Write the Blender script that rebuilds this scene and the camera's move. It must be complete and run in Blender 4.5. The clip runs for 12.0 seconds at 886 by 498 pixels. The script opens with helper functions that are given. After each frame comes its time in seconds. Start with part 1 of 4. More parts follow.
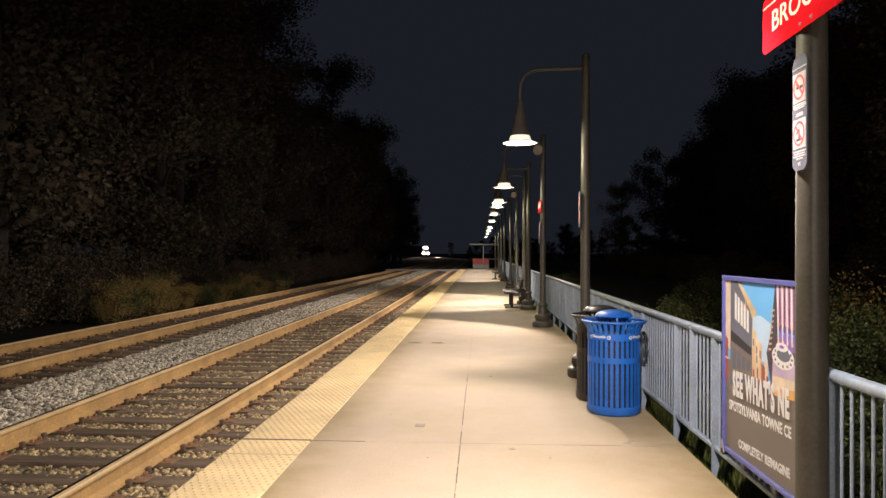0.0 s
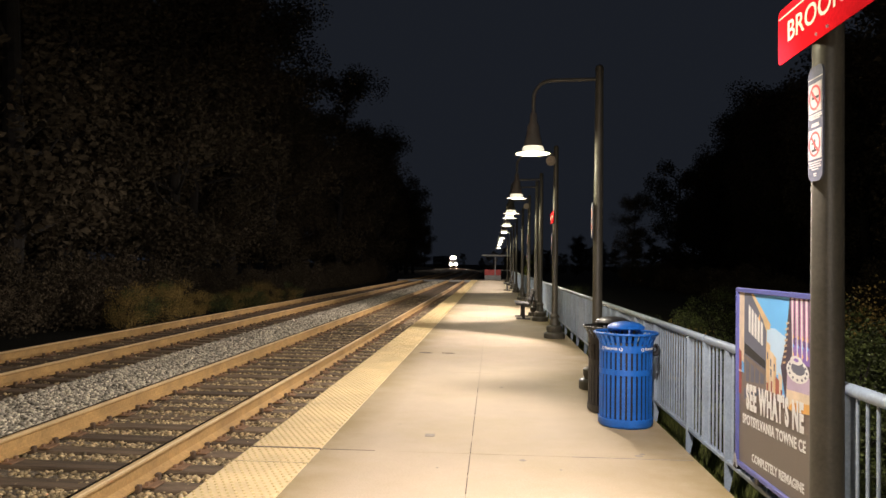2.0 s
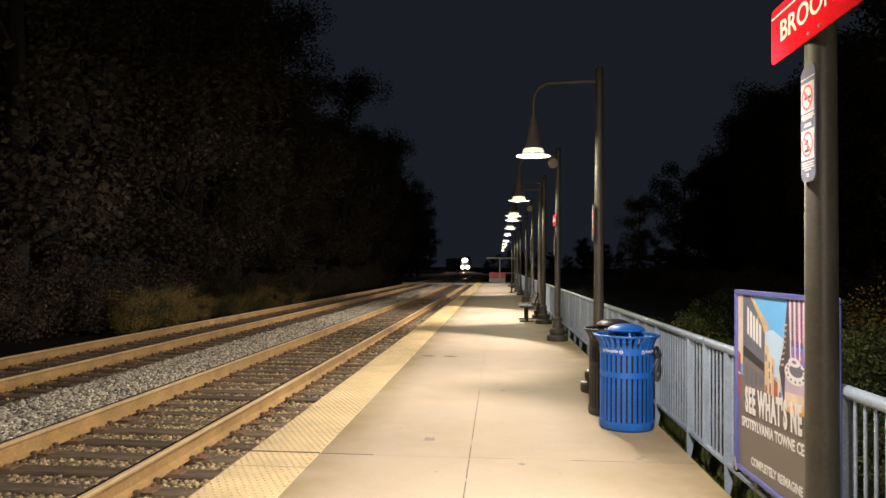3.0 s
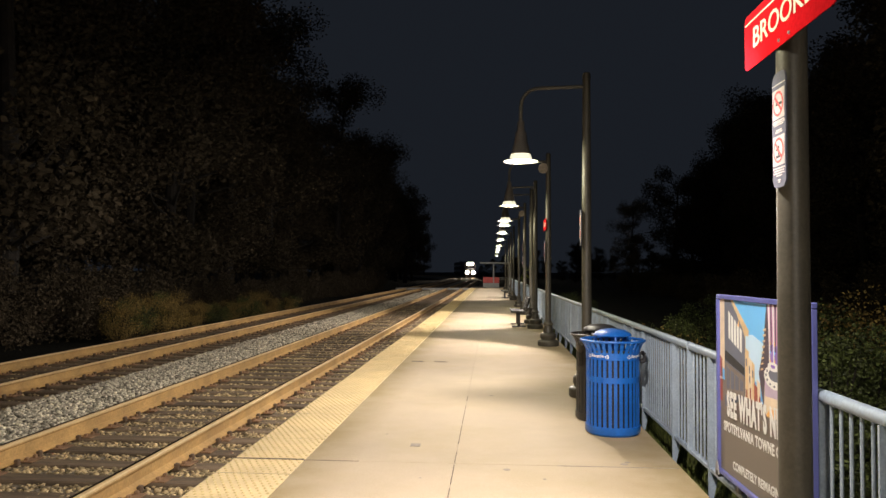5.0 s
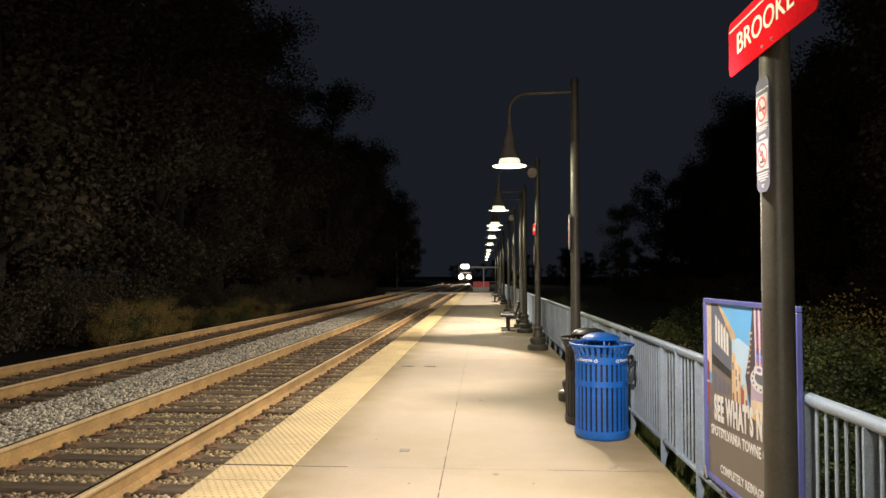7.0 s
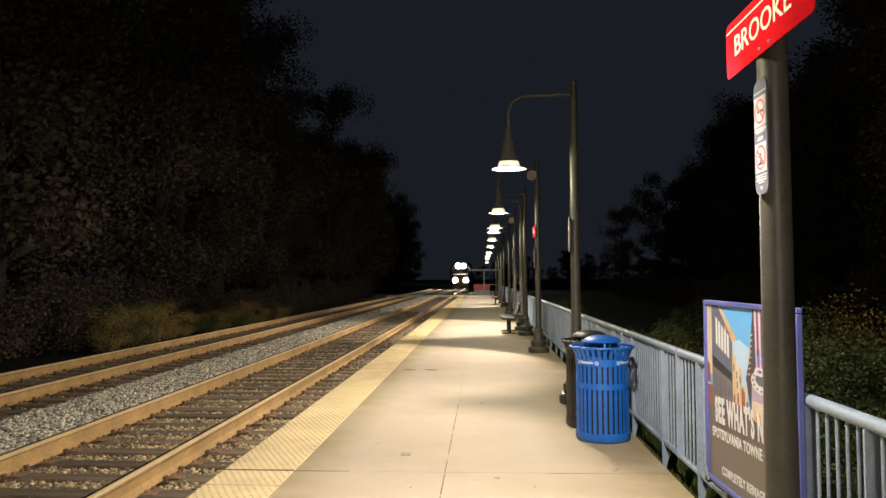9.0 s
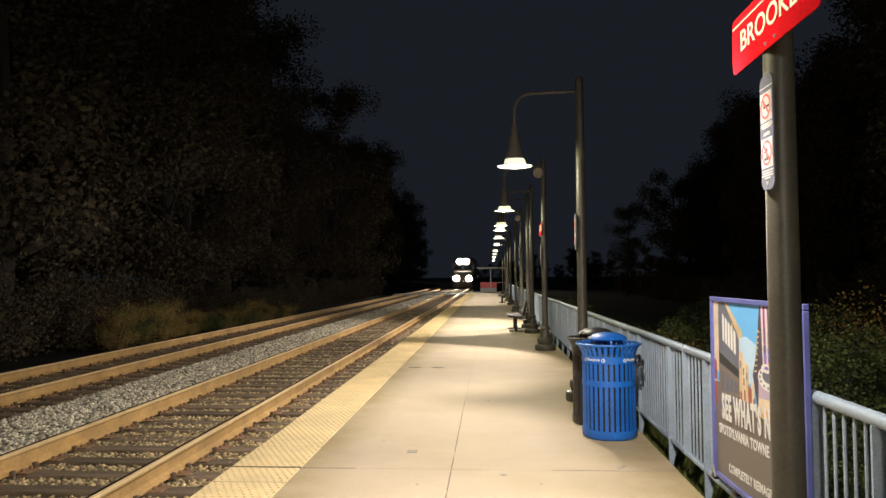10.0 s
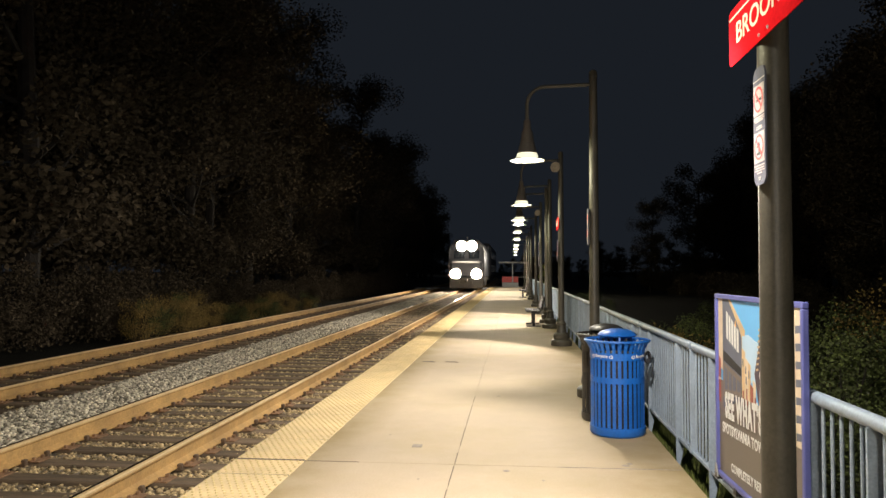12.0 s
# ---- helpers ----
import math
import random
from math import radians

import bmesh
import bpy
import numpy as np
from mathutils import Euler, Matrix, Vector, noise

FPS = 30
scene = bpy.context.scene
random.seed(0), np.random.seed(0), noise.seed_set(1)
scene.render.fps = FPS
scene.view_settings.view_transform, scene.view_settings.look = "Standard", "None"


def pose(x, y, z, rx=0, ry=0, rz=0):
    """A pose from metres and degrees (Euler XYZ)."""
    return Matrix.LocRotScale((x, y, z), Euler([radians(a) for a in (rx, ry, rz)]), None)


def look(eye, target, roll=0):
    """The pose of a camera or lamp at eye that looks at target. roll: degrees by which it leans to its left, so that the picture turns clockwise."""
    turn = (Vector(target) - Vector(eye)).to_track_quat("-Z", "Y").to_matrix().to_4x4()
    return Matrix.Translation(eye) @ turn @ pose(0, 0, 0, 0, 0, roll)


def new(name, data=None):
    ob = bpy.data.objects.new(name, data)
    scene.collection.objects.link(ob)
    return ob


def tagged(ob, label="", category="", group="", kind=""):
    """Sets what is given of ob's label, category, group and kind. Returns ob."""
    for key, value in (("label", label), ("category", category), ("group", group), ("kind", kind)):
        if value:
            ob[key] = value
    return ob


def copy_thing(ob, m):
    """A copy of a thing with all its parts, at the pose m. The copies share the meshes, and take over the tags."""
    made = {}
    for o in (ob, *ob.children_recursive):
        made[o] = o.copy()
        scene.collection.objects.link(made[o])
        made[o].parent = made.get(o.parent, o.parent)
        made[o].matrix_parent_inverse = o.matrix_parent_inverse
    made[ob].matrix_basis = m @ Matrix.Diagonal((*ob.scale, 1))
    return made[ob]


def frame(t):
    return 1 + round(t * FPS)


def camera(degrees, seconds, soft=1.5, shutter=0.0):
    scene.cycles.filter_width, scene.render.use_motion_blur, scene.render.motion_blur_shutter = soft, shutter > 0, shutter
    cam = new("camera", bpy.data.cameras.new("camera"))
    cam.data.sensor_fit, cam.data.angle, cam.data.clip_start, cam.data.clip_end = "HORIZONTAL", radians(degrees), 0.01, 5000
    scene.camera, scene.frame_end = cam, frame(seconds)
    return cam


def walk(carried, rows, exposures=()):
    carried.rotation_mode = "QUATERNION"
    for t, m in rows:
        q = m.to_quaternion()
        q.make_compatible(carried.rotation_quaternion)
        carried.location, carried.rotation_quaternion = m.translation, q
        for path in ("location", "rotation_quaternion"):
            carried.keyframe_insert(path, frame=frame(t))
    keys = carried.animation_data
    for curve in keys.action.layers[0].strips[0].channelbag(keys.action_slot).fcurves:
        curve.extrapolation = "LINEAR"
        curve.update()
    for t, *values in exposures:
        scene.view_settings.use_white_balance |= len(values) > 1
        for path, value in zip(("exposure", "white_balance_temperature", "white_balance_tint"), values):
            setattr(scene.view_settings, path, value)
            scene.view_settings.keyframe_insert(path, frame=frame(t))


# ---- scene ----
cam = camera(62.6, 12.0)
PATH = [
    (0, (0.062, -1.009, 1.619), (-0.041, 0.988, 1.63), 0.2),
    (0.5, (0.057, -1.004, 1.606), (-0.05, 0.993, 1.624), 0.5),
    (1, (0.053, -1.009, 1.611), (-0.062, 0.987, 1.64), 0.7),
    (1.5, (0.069, -1.007, 1.61), (-0.057, 0.989, 1.645), 0.9),
    (2, (0.063, -1.003, 1.607), (-0.073, 0.992, 1.647), 0.8),
    (2.5, (0.087, -0.953, 1.609), (-0.059, 1.041, 1.653), 0.6),
    (3, (0.122, -0.982, 1.609), (-0.028, 1.012, 1.657), 0.5),
    (5, (0.207, -0.979, 1.615), (0.072, 1.016, 1.677), 0.3),
    (5.5, (0.216, -0.979, 1.615), (0.091, 1.016, 1.681), 0.2),
    (6, (0.215, -0.981, 1.614), (0.098, 1.015, 1.684), 0.1),
    (6.5, (0.218, -0.981, 1.613), (0.106, 1.014, 1.687), 0.1),
    (7, (0.221, -0.983, 1.619), (0.113, 1.012, 1.693), 0.1),
    (9, (0.226, -0.983, 1.624), (0.117, 1.013, 1.706), -0.3),
    (9.5, (0.223, -0.988, 1.62), (0.106, 1.006, 1.701), -0.4),
    (10, (0.232, -0.984, 1.617), (0.105, 1.01, 1.694), -0.4),
    (10.5, (0.247, -0.96, 1.618), (0.109, 1.034, 1.688), -0.4),
    (11, (0.288, -0.911, 1.617), (0.134, 1.082, 1.682), -0.1),
    (11.5, (0.348, -0.97, 1.614), (0.177, 1.022, 1.677), 0.0),
    (12, (0.389, -0.942, 1.621), (0.198, 1.048, 1.682), -0.0),
]
walk(cam, [(t, look(eye, target, roll)) for t, eye, target, roll in PATH],
     [(0.0, 0.03, 6500, 10.0), (2.5, 0.03, 6500, 5.5), (7.0, 0.05, 6500, 2.5), (12.0, 0.06, 6500, 0.0)])

# ---- world and lamps' light ----
world = bpy.data.worlds.new("night_sky")
scene.world = world
world.use_nodes = True
wn = world.node_tree
bg = wn.nodes["Background"]
bg.inputs["Color"].default_value = (0.60, 0.70, 1.0, 1)
bg.inputs["Strength"].default_value = 0.0165
scene.view_settings.exposure = 0.0

LAMP_Y = [-10.48, -4.41, 2.1, 8.67, 15.21, 20.05, 22.13, 26.87, 32.84, 41.09, 47.35, 54.93, 66.31]
LAMP_X, LAMP_Z, POST_X = 0.58, 3.09, 1.44
NEAR_X, SLANT_X, SLANT_Y = 1.44, 0.70, 2.42
POOL_W, BULB_W = 590.0, 85.0
# lamps whose lens throws its light one way along the line only
THROW = {15.21: (-1,), 20.05: (1,), 22.13: (1,), 26.87: (-1,), 32.84: (), 41.09: (1,), 47.35: (1,)}
LAMP_TINT = (1.0, 0.845, 0.80)
SPILL_TINT = (1.0, 0.89, 0.62)


# ---- materials ----
def mat(name, col, rough=0.6, metal=0.0, var=0.25, scale=6.0, fine=60.0, bump=0.15, dirt=None, dirt_amt=0.35,
        world_space=False, island=False, obj_rand=0.0, spec=0.5, dist=0.01, stretch=(1, 1, 1), grain=None):
    m = bpy.data.materials.new(name)
    m.use_nodes = True
    nt = m.node_tree
    N, L = nt.nodes, nt.links
    b = N["Principled BSDF"]
    b.inputs["Roughness"].default_value = rough
    b.inputs["Metallic"].default_value = metal
    b.inputs["Specular IOR Level"].default_value = spec
    if world_space:
        src = N.new("ShaderNodeNewGeometry").outputs["Position"]
    else:
        src = N.new("ShaderNodeTexCoord").outputs["Object"]
    mp = N.new("ShaderNodeMapping")
    mp.inputs["Scale"].default_value = stretch
    L.new(src, mp.inputs["Vector"])
    src = mp.outputs["Vector"]
    big = N.new("ShaderNodeTexNoise")
    big.inputs["Scale"].default_value = scale
    big.inputs["Detail"].default_value = 6
    big.inputs["Roughness"].default_value = 0.6
    L.new(src, big.inputs["Vector"])
    small = N.new("ShaderNodeTexNoise")
    small.inputs["Scale"].default_value = fine
    small.inputs["Detail"].default_value = 4
    L.new(src, small.inputs["Vector"])
    ramp = N.new("ShaderNodeValToRGB")
    lo = [max(0.0, c * (1 - var)) for c in col]
    hi = [min(1.0, c * (1 + var)) for c in col]
    ramp.color_ramp.elements[0].position = 0.3
    ramp.color_ramp.elements[1].position = 0.7
    ramp.color_ramp.elements[0].color = (*lo, 1)
    ramp.color_ramp.elements[1].color = (*hi, 1)
    L.new(big.outputs["Fac"], ramp.inputs["Fac"])
    colour = ramp.outputs["Color"]
    speck = N.new("ShaderNodeMix")
    speck.data_type, speck.blend_type = "RGBA", "OVERLAY"
    speck.inputs["Factor"].default_value = min(1.0, 0.25 + var * 0.6) if grain is None else grain
    L.new(colour, speck.inputs["A"])
    L.new(small.outputs["Fac"], speck.inputs["B"])
    colour = speck.outputs["Result"]
    if dirt is not None:
        sp = N.new("ShaderNodeTexNoise")
        sp.inputs["Scale"].default_value = scale * 0.37
        sp.inputs["Detail"].default_value = 8
        sp.inputs["Roughness"].default_value = 0.7
        L.new(src, sp.inputs["Vector"])
        r2 = N.new("ShaderNodeMapRange")
        r2.inputs["From Min"].default_value, r2.inputs["From Max"].default_value = 0.48, 0.72
        r2.inputs["To Max"].default_value = dirt_amt
        L.new(sp.outputs["Fac"], r2.inputs["Value"])
        dm = N.new("ShaderNodeMix")
        dm.data_type = "RGBA"
        dm.inputs["B"].default_value = (*dirt, 1)
        L.new(r2.outputs["Result"], dm.inputs["Factor"])
        L.new(colour, dm.inputs["A"])
        colour = dm.outputs["Result"]
    if island or obj_rand:
        if island:
            rnd = N.new("ShaderNodeNewGeometry").outputs["Random Per Island"]
            amt = 0.75 if island is True else island
        else:
            rnd = N.new("ShaderNodeObjectInfo").outputs["Random"]
            amt = obj_rand
        mr = N.new("ShaderNodeMapRange")
        mr.inputs["To Min"].default_value, mr.inputs["To Max"].default_value = 1 - amt, 1 + amt
        L.new(rnd, mr.inputs["Value"])
        mul = N.new("ShaderNodeVectorMath")
        mul.operation = "SCALE"
        L.new(colour, mul.inputs[0])
        L.new(mr.outputs["Result"], mul.inputs["Scale"])
        colour = mul.outputs["Vector"]
    L.new(colour, b.inputs["Base Color"])
    rr = N.new("ShaderNodeMapRange")
    rr.inputs["To Min"].default_value, rr.inputs["To Max"].default_value = max(0.03, rough - 0.12), min(1, rough + 0.12)
    L.new(big.outputs["Fac"], rr.inputs["Value"])
    L.new(rr.outputs["Result"], b.inputs["Roughness"])
    if bump:
        bp = N.new("ShaderNodeBump")
        bp.inputs["Strength"].default_value = bump
        bp.inputs["Distance"].default_value = dist
        L.new(small.outputs["Fac"], bp.inputs["Height"])
        L.new(bp.outputs["Normal"], b.inputs["Normal"])
    return m


def glow(name, col, strength):
    m = bpy.data.materials.new(name)
    m.use_nodes = True
    b = m.node_tree.nodes["Principled BSDF"]
    b.inputs["Base Color"].default_value = (0.8, 0.8, 0.8, 1)
    b.inputs["Emission Color"].default_value = (*col, 1)
    b.inputs["Emission Strength"].default_value = strength
    return m


M_CONC = mat("concrete", (0.53, 0.442, 0.315), 0.85, var=0.09, scale=0.8, fine=90, bump=0.12, dirt=(0.42, 0.34, 0.17), dirt_amt=0.65, world_space=True, dist=0.004)
def edge_tone(m, spans, col, amount):
    nt = m.node_tree
    N, L = nt.nodes, nt.links
    b = N["Principled BSDF"]
    colour = b.inputs["Base Color"].links[0].from_socket
    pos = N.new("ShaderNodeNewGeometry").outputs["Position"]
    sep = N.new("ShaderNodeSeparateXYZ")
    L.new(pos, sep.inputs[0])
    nz = N.new("ShaderNodeTexNoise")
    nz.inputs["Scale"].default_value, nz.inputs["Detail"].default_value, nz.inputs["Roughness"].default_value = 0.9, 7, 0.65
    L.new(pos, nz.inputs["Vector"])
    for x0, x1 in spans:
        r = N.new("ShaderNodeMapRange")
        r.inputs["From Min"].default_value, r.inputs["From Max"].default_value = x0, x1
        r.inputs["To Min"].default_value, r.inputs["To Max"].default_value = 1.0, 0.0
        L.new(sep.outputs["X"], r.inputs["Value"])
        q = N.new("ShaderNodeMapRange")
        q.inputs["From Min"].default_value, q.inputs["From Max"].default_value = 0.33, 0.58
        q.inputs["To Min"].default_value, q.inputs["To Max"].default_value = amount * 0.4, amount
        L.new(nz.outputs["Fac"], q.inputs["Value"])
        f = N.new("ShaderNodeMath")
        f.operation = "MULTIPLY"
        L.new(r.outputs["Result"], f.inputs[0])
        L.new(q.outputs["Result"], f.inputs[1])
        mx = N.new("ShaderNodeMix")
        mx.data_type = "RGBA"
        mx.inputs["B"].default_value = (*col, 1)
        L.new(f.outputs["Value"], mx.inputs["Factor"])
        L.new(colour, mx.inputs["A"])
        colour = mx.outputs["Result"]
    L.new(colour, b.inputs["Base Color"])


# olive-brown tone, strongest at the slabs' two long edges, broken up by noise
edge_tone(M_CONC, ((-1.38, -0.92), (1.80, 0.70)), (0.29, 0.215, 0.080), 0.85)
M_CONC_EDGE = mat("concrete_side", (0.33, 0.31, 0.26), 0.9, var=0.25, scale=2.0, fine=50, dirt=(0.12, 0.12, 0.06), dirt_amt=0.6, world_space=True)
M_JOINT = mat("joint_filler", (0.40, 0.34, 0.27), 0.95, var=0.3, scale=8, world_space=True)
M_PATCH = mat("grey_repair_mortar", (0.33, 0.29, 0.24), 0.9, var=0.2, scale=15, world_space=True)
M_SPOT = mat("dark_stain", (0.17, 0.135, 0.10), 0.9, var=0.3, scale=15, world_space=True)
M_DOME = mat("tactile_dome", (0.64, 0.51, 0.255), 0.9, var=0.12, scale=1.7, fine=60, bump=0.1, world_space=True, spec=0.2)
M_TACT = mat("tactile_yellow", (0.80, 0.64, 0.36), 0.85, var=0.12, scale=1.7, fine=60, bump=0.1, dirt=(0.36, 0.27, 0.14), dirt_amt=0.5, world_space=True)
M_BALLAST = mat("ballast_stone", (0.52, 0.475, 0.365), 0.9, var=0.3, scale=30, fine=120, bump=0.4, island=True, world_space=True)
M_BALLAST_RUST = mat("ballast_stone_rusty", (0.41, 0.32, 0.175), 0.9, var=0.4, scale=20, fine=120, bump=0.4, island=True, world_space=True)
M_BED = mat("ballast_bed", (0.19, 0.16, 0.115), 0.95, var=0.5, scale=14, fine=45, bump=0.9, world_space=True, dist=0.04)
M_TIE = mat("weathered_tie", (0.135, 0.098, 0.062), 0.85, var=0.45, scale=5, fine=40, bump=0.5, dirt=(0.22, 0.165, 0.10), obj_rand=0.3, stretch=(0.25, 2, 2))
M_RUST = mat("rail_rust", (0.45, 0.285, 0.105), 0.8, var=0.22, scale=3, fine=40, bump=0.2, dirt=(0.17, 0.085, 0.04), dirt_amt=0.5, world_space=True)
M_RAILTOP = mat("polished_rail_head", (0.55, 0.52, 0.48), 0.20, metal=1.0, var=0.12, scale=4, fine=80, bump=0.0, world_space=True)
M_RAILSIDE = mat("worn_rail_shoulder", (0.60, 0.44, 0.22), 0.6, var=0.15, scale=3, fine=60, bump=0.1, world_space=True)
M_PLATE = mat("rusted_tie_plate", (0.22, 0.13, 0.07), 0.85, var=0.4, scale=15, bump=0.4)
M_ANCHOR = mat("rail_anchor", (0.105, 0.068, 0.04), 0.85, var=0.4, scale=20, bump=0.4)
M_POST = mat("bronze_post_paint", (0.066, 0.061, 0.047), 0.48, var=0.18, scale=5, fine=70, bump=0.05, dirt=(0.14, 0.12, 0.09))
M_FENCE = mat("fence_grey_paint", (0.34, 0.42, 0.52), 0.5, metal=0.2, var=0.12, scale=6, fine=70, bump=0.06, dirt=(0.20, 0.21, 0.19), world_space=True)
M_BLUE = mat("blue_can_paint", (0.014, 0.125, 0.50), 0.42, var=0.14, scale=6, fine=60, bump=0.04)
M_BLACK = mat("black_can_paint", (0.022, 0.021, 0.020), 0.4, var=0.25, scale=6, fine=60, bump=0.05)
M_LINER = mat("dark_bin_liner", (0.012, 0.013, 0.018), 0.6, var=0.3, scale=9, bump=0.2)
M_WHITE = mat("white_print", (0.78, 0.78, 0.76), 0.6, var=0.05, bump=0, grain=0.06)
M_PLAQUE_WHITE = mat("plaque_white_print", (0.50, 0.47, 0.47), 0.7, var=0.05, bump=0, grain=0.06, spec=0.2)
M_CREAM = mat("sign_letter_white", (0.80, 0.76, 0.62), 0.5, var=0.05, bump=0, grain=0.06)
M_REDSIGN = mat("red_sign_sheet", (0.52, 0.010, 0.018), 0.8, var=0.08, scale=3, bump=0.02, spec=0.0)
M_REDRING = mat("red_prohibition_print", (0.62, 0.05, 0.05), 0.5, var=0.05, bump=0)
M_PLAQUE = mat("grey_blue_plaque", (0.10, 0.105, 0.145), 0.6, var=0.1, bump=0.02, spec=0.2)
M_SIGNBACK = mat("sign_edge_metal", (0.38, 0.38, 0.38), 0.45, metal=0.7, var=0.1)
M_INK = mat("black_ink", (0.03, 0.03, 0.03), 0.6, var=0.1, bump=0)
M_FRAME = mat("poster_frame_violet", (0.11, 0.125, 0.38), 0.42, var=0.12, scale=5, bump=0.03, grain=0.06)
M_BROWN = mat("poster_brown", (0.19, 0.165, 0.14), 0.5, var=0.06, scale=2, bump=0, grain=0.06)
M_SKYP = mat("poster_sky", (0.16, 0.50, 0.95), 0.45, var=0.12, scale=1.5, bump=0, grain=0.06)
M_DARKB = mat("poster_slate", (0.135, 0.15, 0.20), 0.45, var=0.2, scale=4, bump=0, grain=0.06)
M_SANDP = mat("poster_sand", (0.68, 0.50, 0.28), 0.45, var=0.2, scale=5, bump=0, grain=0.06)
M_CREAMP = mat("poster_cream", (0.74, 0.62, 0.46), 0.45, var=0.15, scale=7, bump=0, grain=0.06)
M_CLOUDP = mat("poster_cloud", (0.50, 0.70, 0.92), 0.45, var=0.12, scale=2, bump=0, grain=0.05)
M_STREETP = mat("poster_street_brown", (0.21, 0.17, 0.145), 0.45, var=0.25, scale=9, bump=0, grain=0.1)
M_TOWERP = mat("poster_tower_dark", (0.075, 0.055, 0.085), 0.45, var=0.3, scale=9, bump=0, grain=0.1)
M_LILACP = mat("poster_lilac", (0.52, 0.42, 0.56), 0.45, var=0.12, scale=6, bump=0, grain=0.05)
M_PINK = mat("poster_pink", (0.60, 0.30, 0.52), 0.45, var=0.25, scale=3, bump=0, grain=0.06)
M_PURPLE = mat("poster_purple", (0.25, 0.15, 0.48), 0.45, var=0.25, scale=4, bump=0, grain=0.06)
M_ORANGE = mat("poster_orange", (0.80, 0.46, 0.14), 0.45, var=0.2, scale=4, bump=0, grain=0.06)
M_REDP = mat("poster_brick", (0.36, 0.10, 0.07), 0.45, var=0.2, scale=6, bump=0, grain=0.06)
M_BENCH = mat("bench_dark_coating", (0.032, 0.030, 0.030), 0.7, var=0.2, scale=8, fine=70, bump=0.08)
M_GRASS = mat("grass_blade", (0.14, 0.165, 0.04), 0.8, var=0.4, scale=3, island=True, bump=0, world_space=True)
M_SOIL = mat("dark_soil", (0.014, 0.014, 0.009), 0.95, var=0.4, scale=1.2, fine=25, bump=0.8, dirt=(0.025, 0.03, 0.010), world_space=True, dist=0.05, spec=0.15)
M_LEAF_DARK = mat("tree_leaf", (0.078, 0.062, 0.040), 0.8, var=0.35, scale=2, island=0.3, bump=0, world_space=True, spec=0.1)
M_LEAF = mat("leaf", (0.078, 0.100, 0.026), 0.6, var=0.35, scale=2, island=True, bump=0, world_space=True)
M_LEAF_AUT = mat("leaf_autumn", (0.30, 0.21, 0.06), 0.65, var=0.35, scale=2, island=True, bump=0, world_space=True)
# brighter copy of the leaf: lamplight on the far shrub put into its colour
M_LEAF_LIT = mat("leaf_lamplit", (0.16, 0.19, 0.02), 0.6, var=0.3, scale=2, island=True, bump=0, world_space=True)
M_BARK = mat("bark", (0.022, 0.018, 0.014), 0.9, var=0.4, scale=6, fine=30, bump=0.8, dist=0.03)
M_SHELTER = mat("shelter_grey_paint", (0.36, 0.36, 0.34), 0.55, var=0.15, scale=3)
M_REDPANEL = mat("red_panel", (0.55, 0.05, 0.04), 0.5, var=0.15, scale=3)
M_LENS = glow("lamp_lens", (1.0, 0.93, 0.76), 22.0)
M_COLLAR = glow("lamp_glass_collar", (1.0, 0.90, 0.66), 0.9)
M_SHADE = mat("lamp_shade_bronze", (0.10, 0.09, 0.075), 0.45, var=0.15, scale=6, bump=0.03)
M_SHADE_IN = mat("lamp_shade_grey", (0.30, 0.29, 0.26), 0.4, var=0.05, bump=0)
M_HEAD = glow("headlight_lens", (1.0, 0.80, 0.62), 260.0)
M_DITCH = glow("ditch_light_lens", (1.0, 0.80, 0.62), 260.0)
M_LOCO = mat("locomotive_grey_paint", (0.045, 0.047, 0.055), 0.45, var=0.08, scale=2, bump=0.02, dirt=(0.09, 0.085, 0.08))
M_LOCO_DARK = mat("locomotive_underframe", (0.035, 0.033, 0.03), 0.7, var=0.3, scale=3, bump=0.2)
M_STEEL = mat("wheel_steel", (0.25, 0.23, 0.21), 0.4, metal=0.9, var=0.2, scale=5)
M_GLASS = mat("dark_window_glass", (0.012, 0.014, 0.018), 0.08, var=0.1, bump=0)


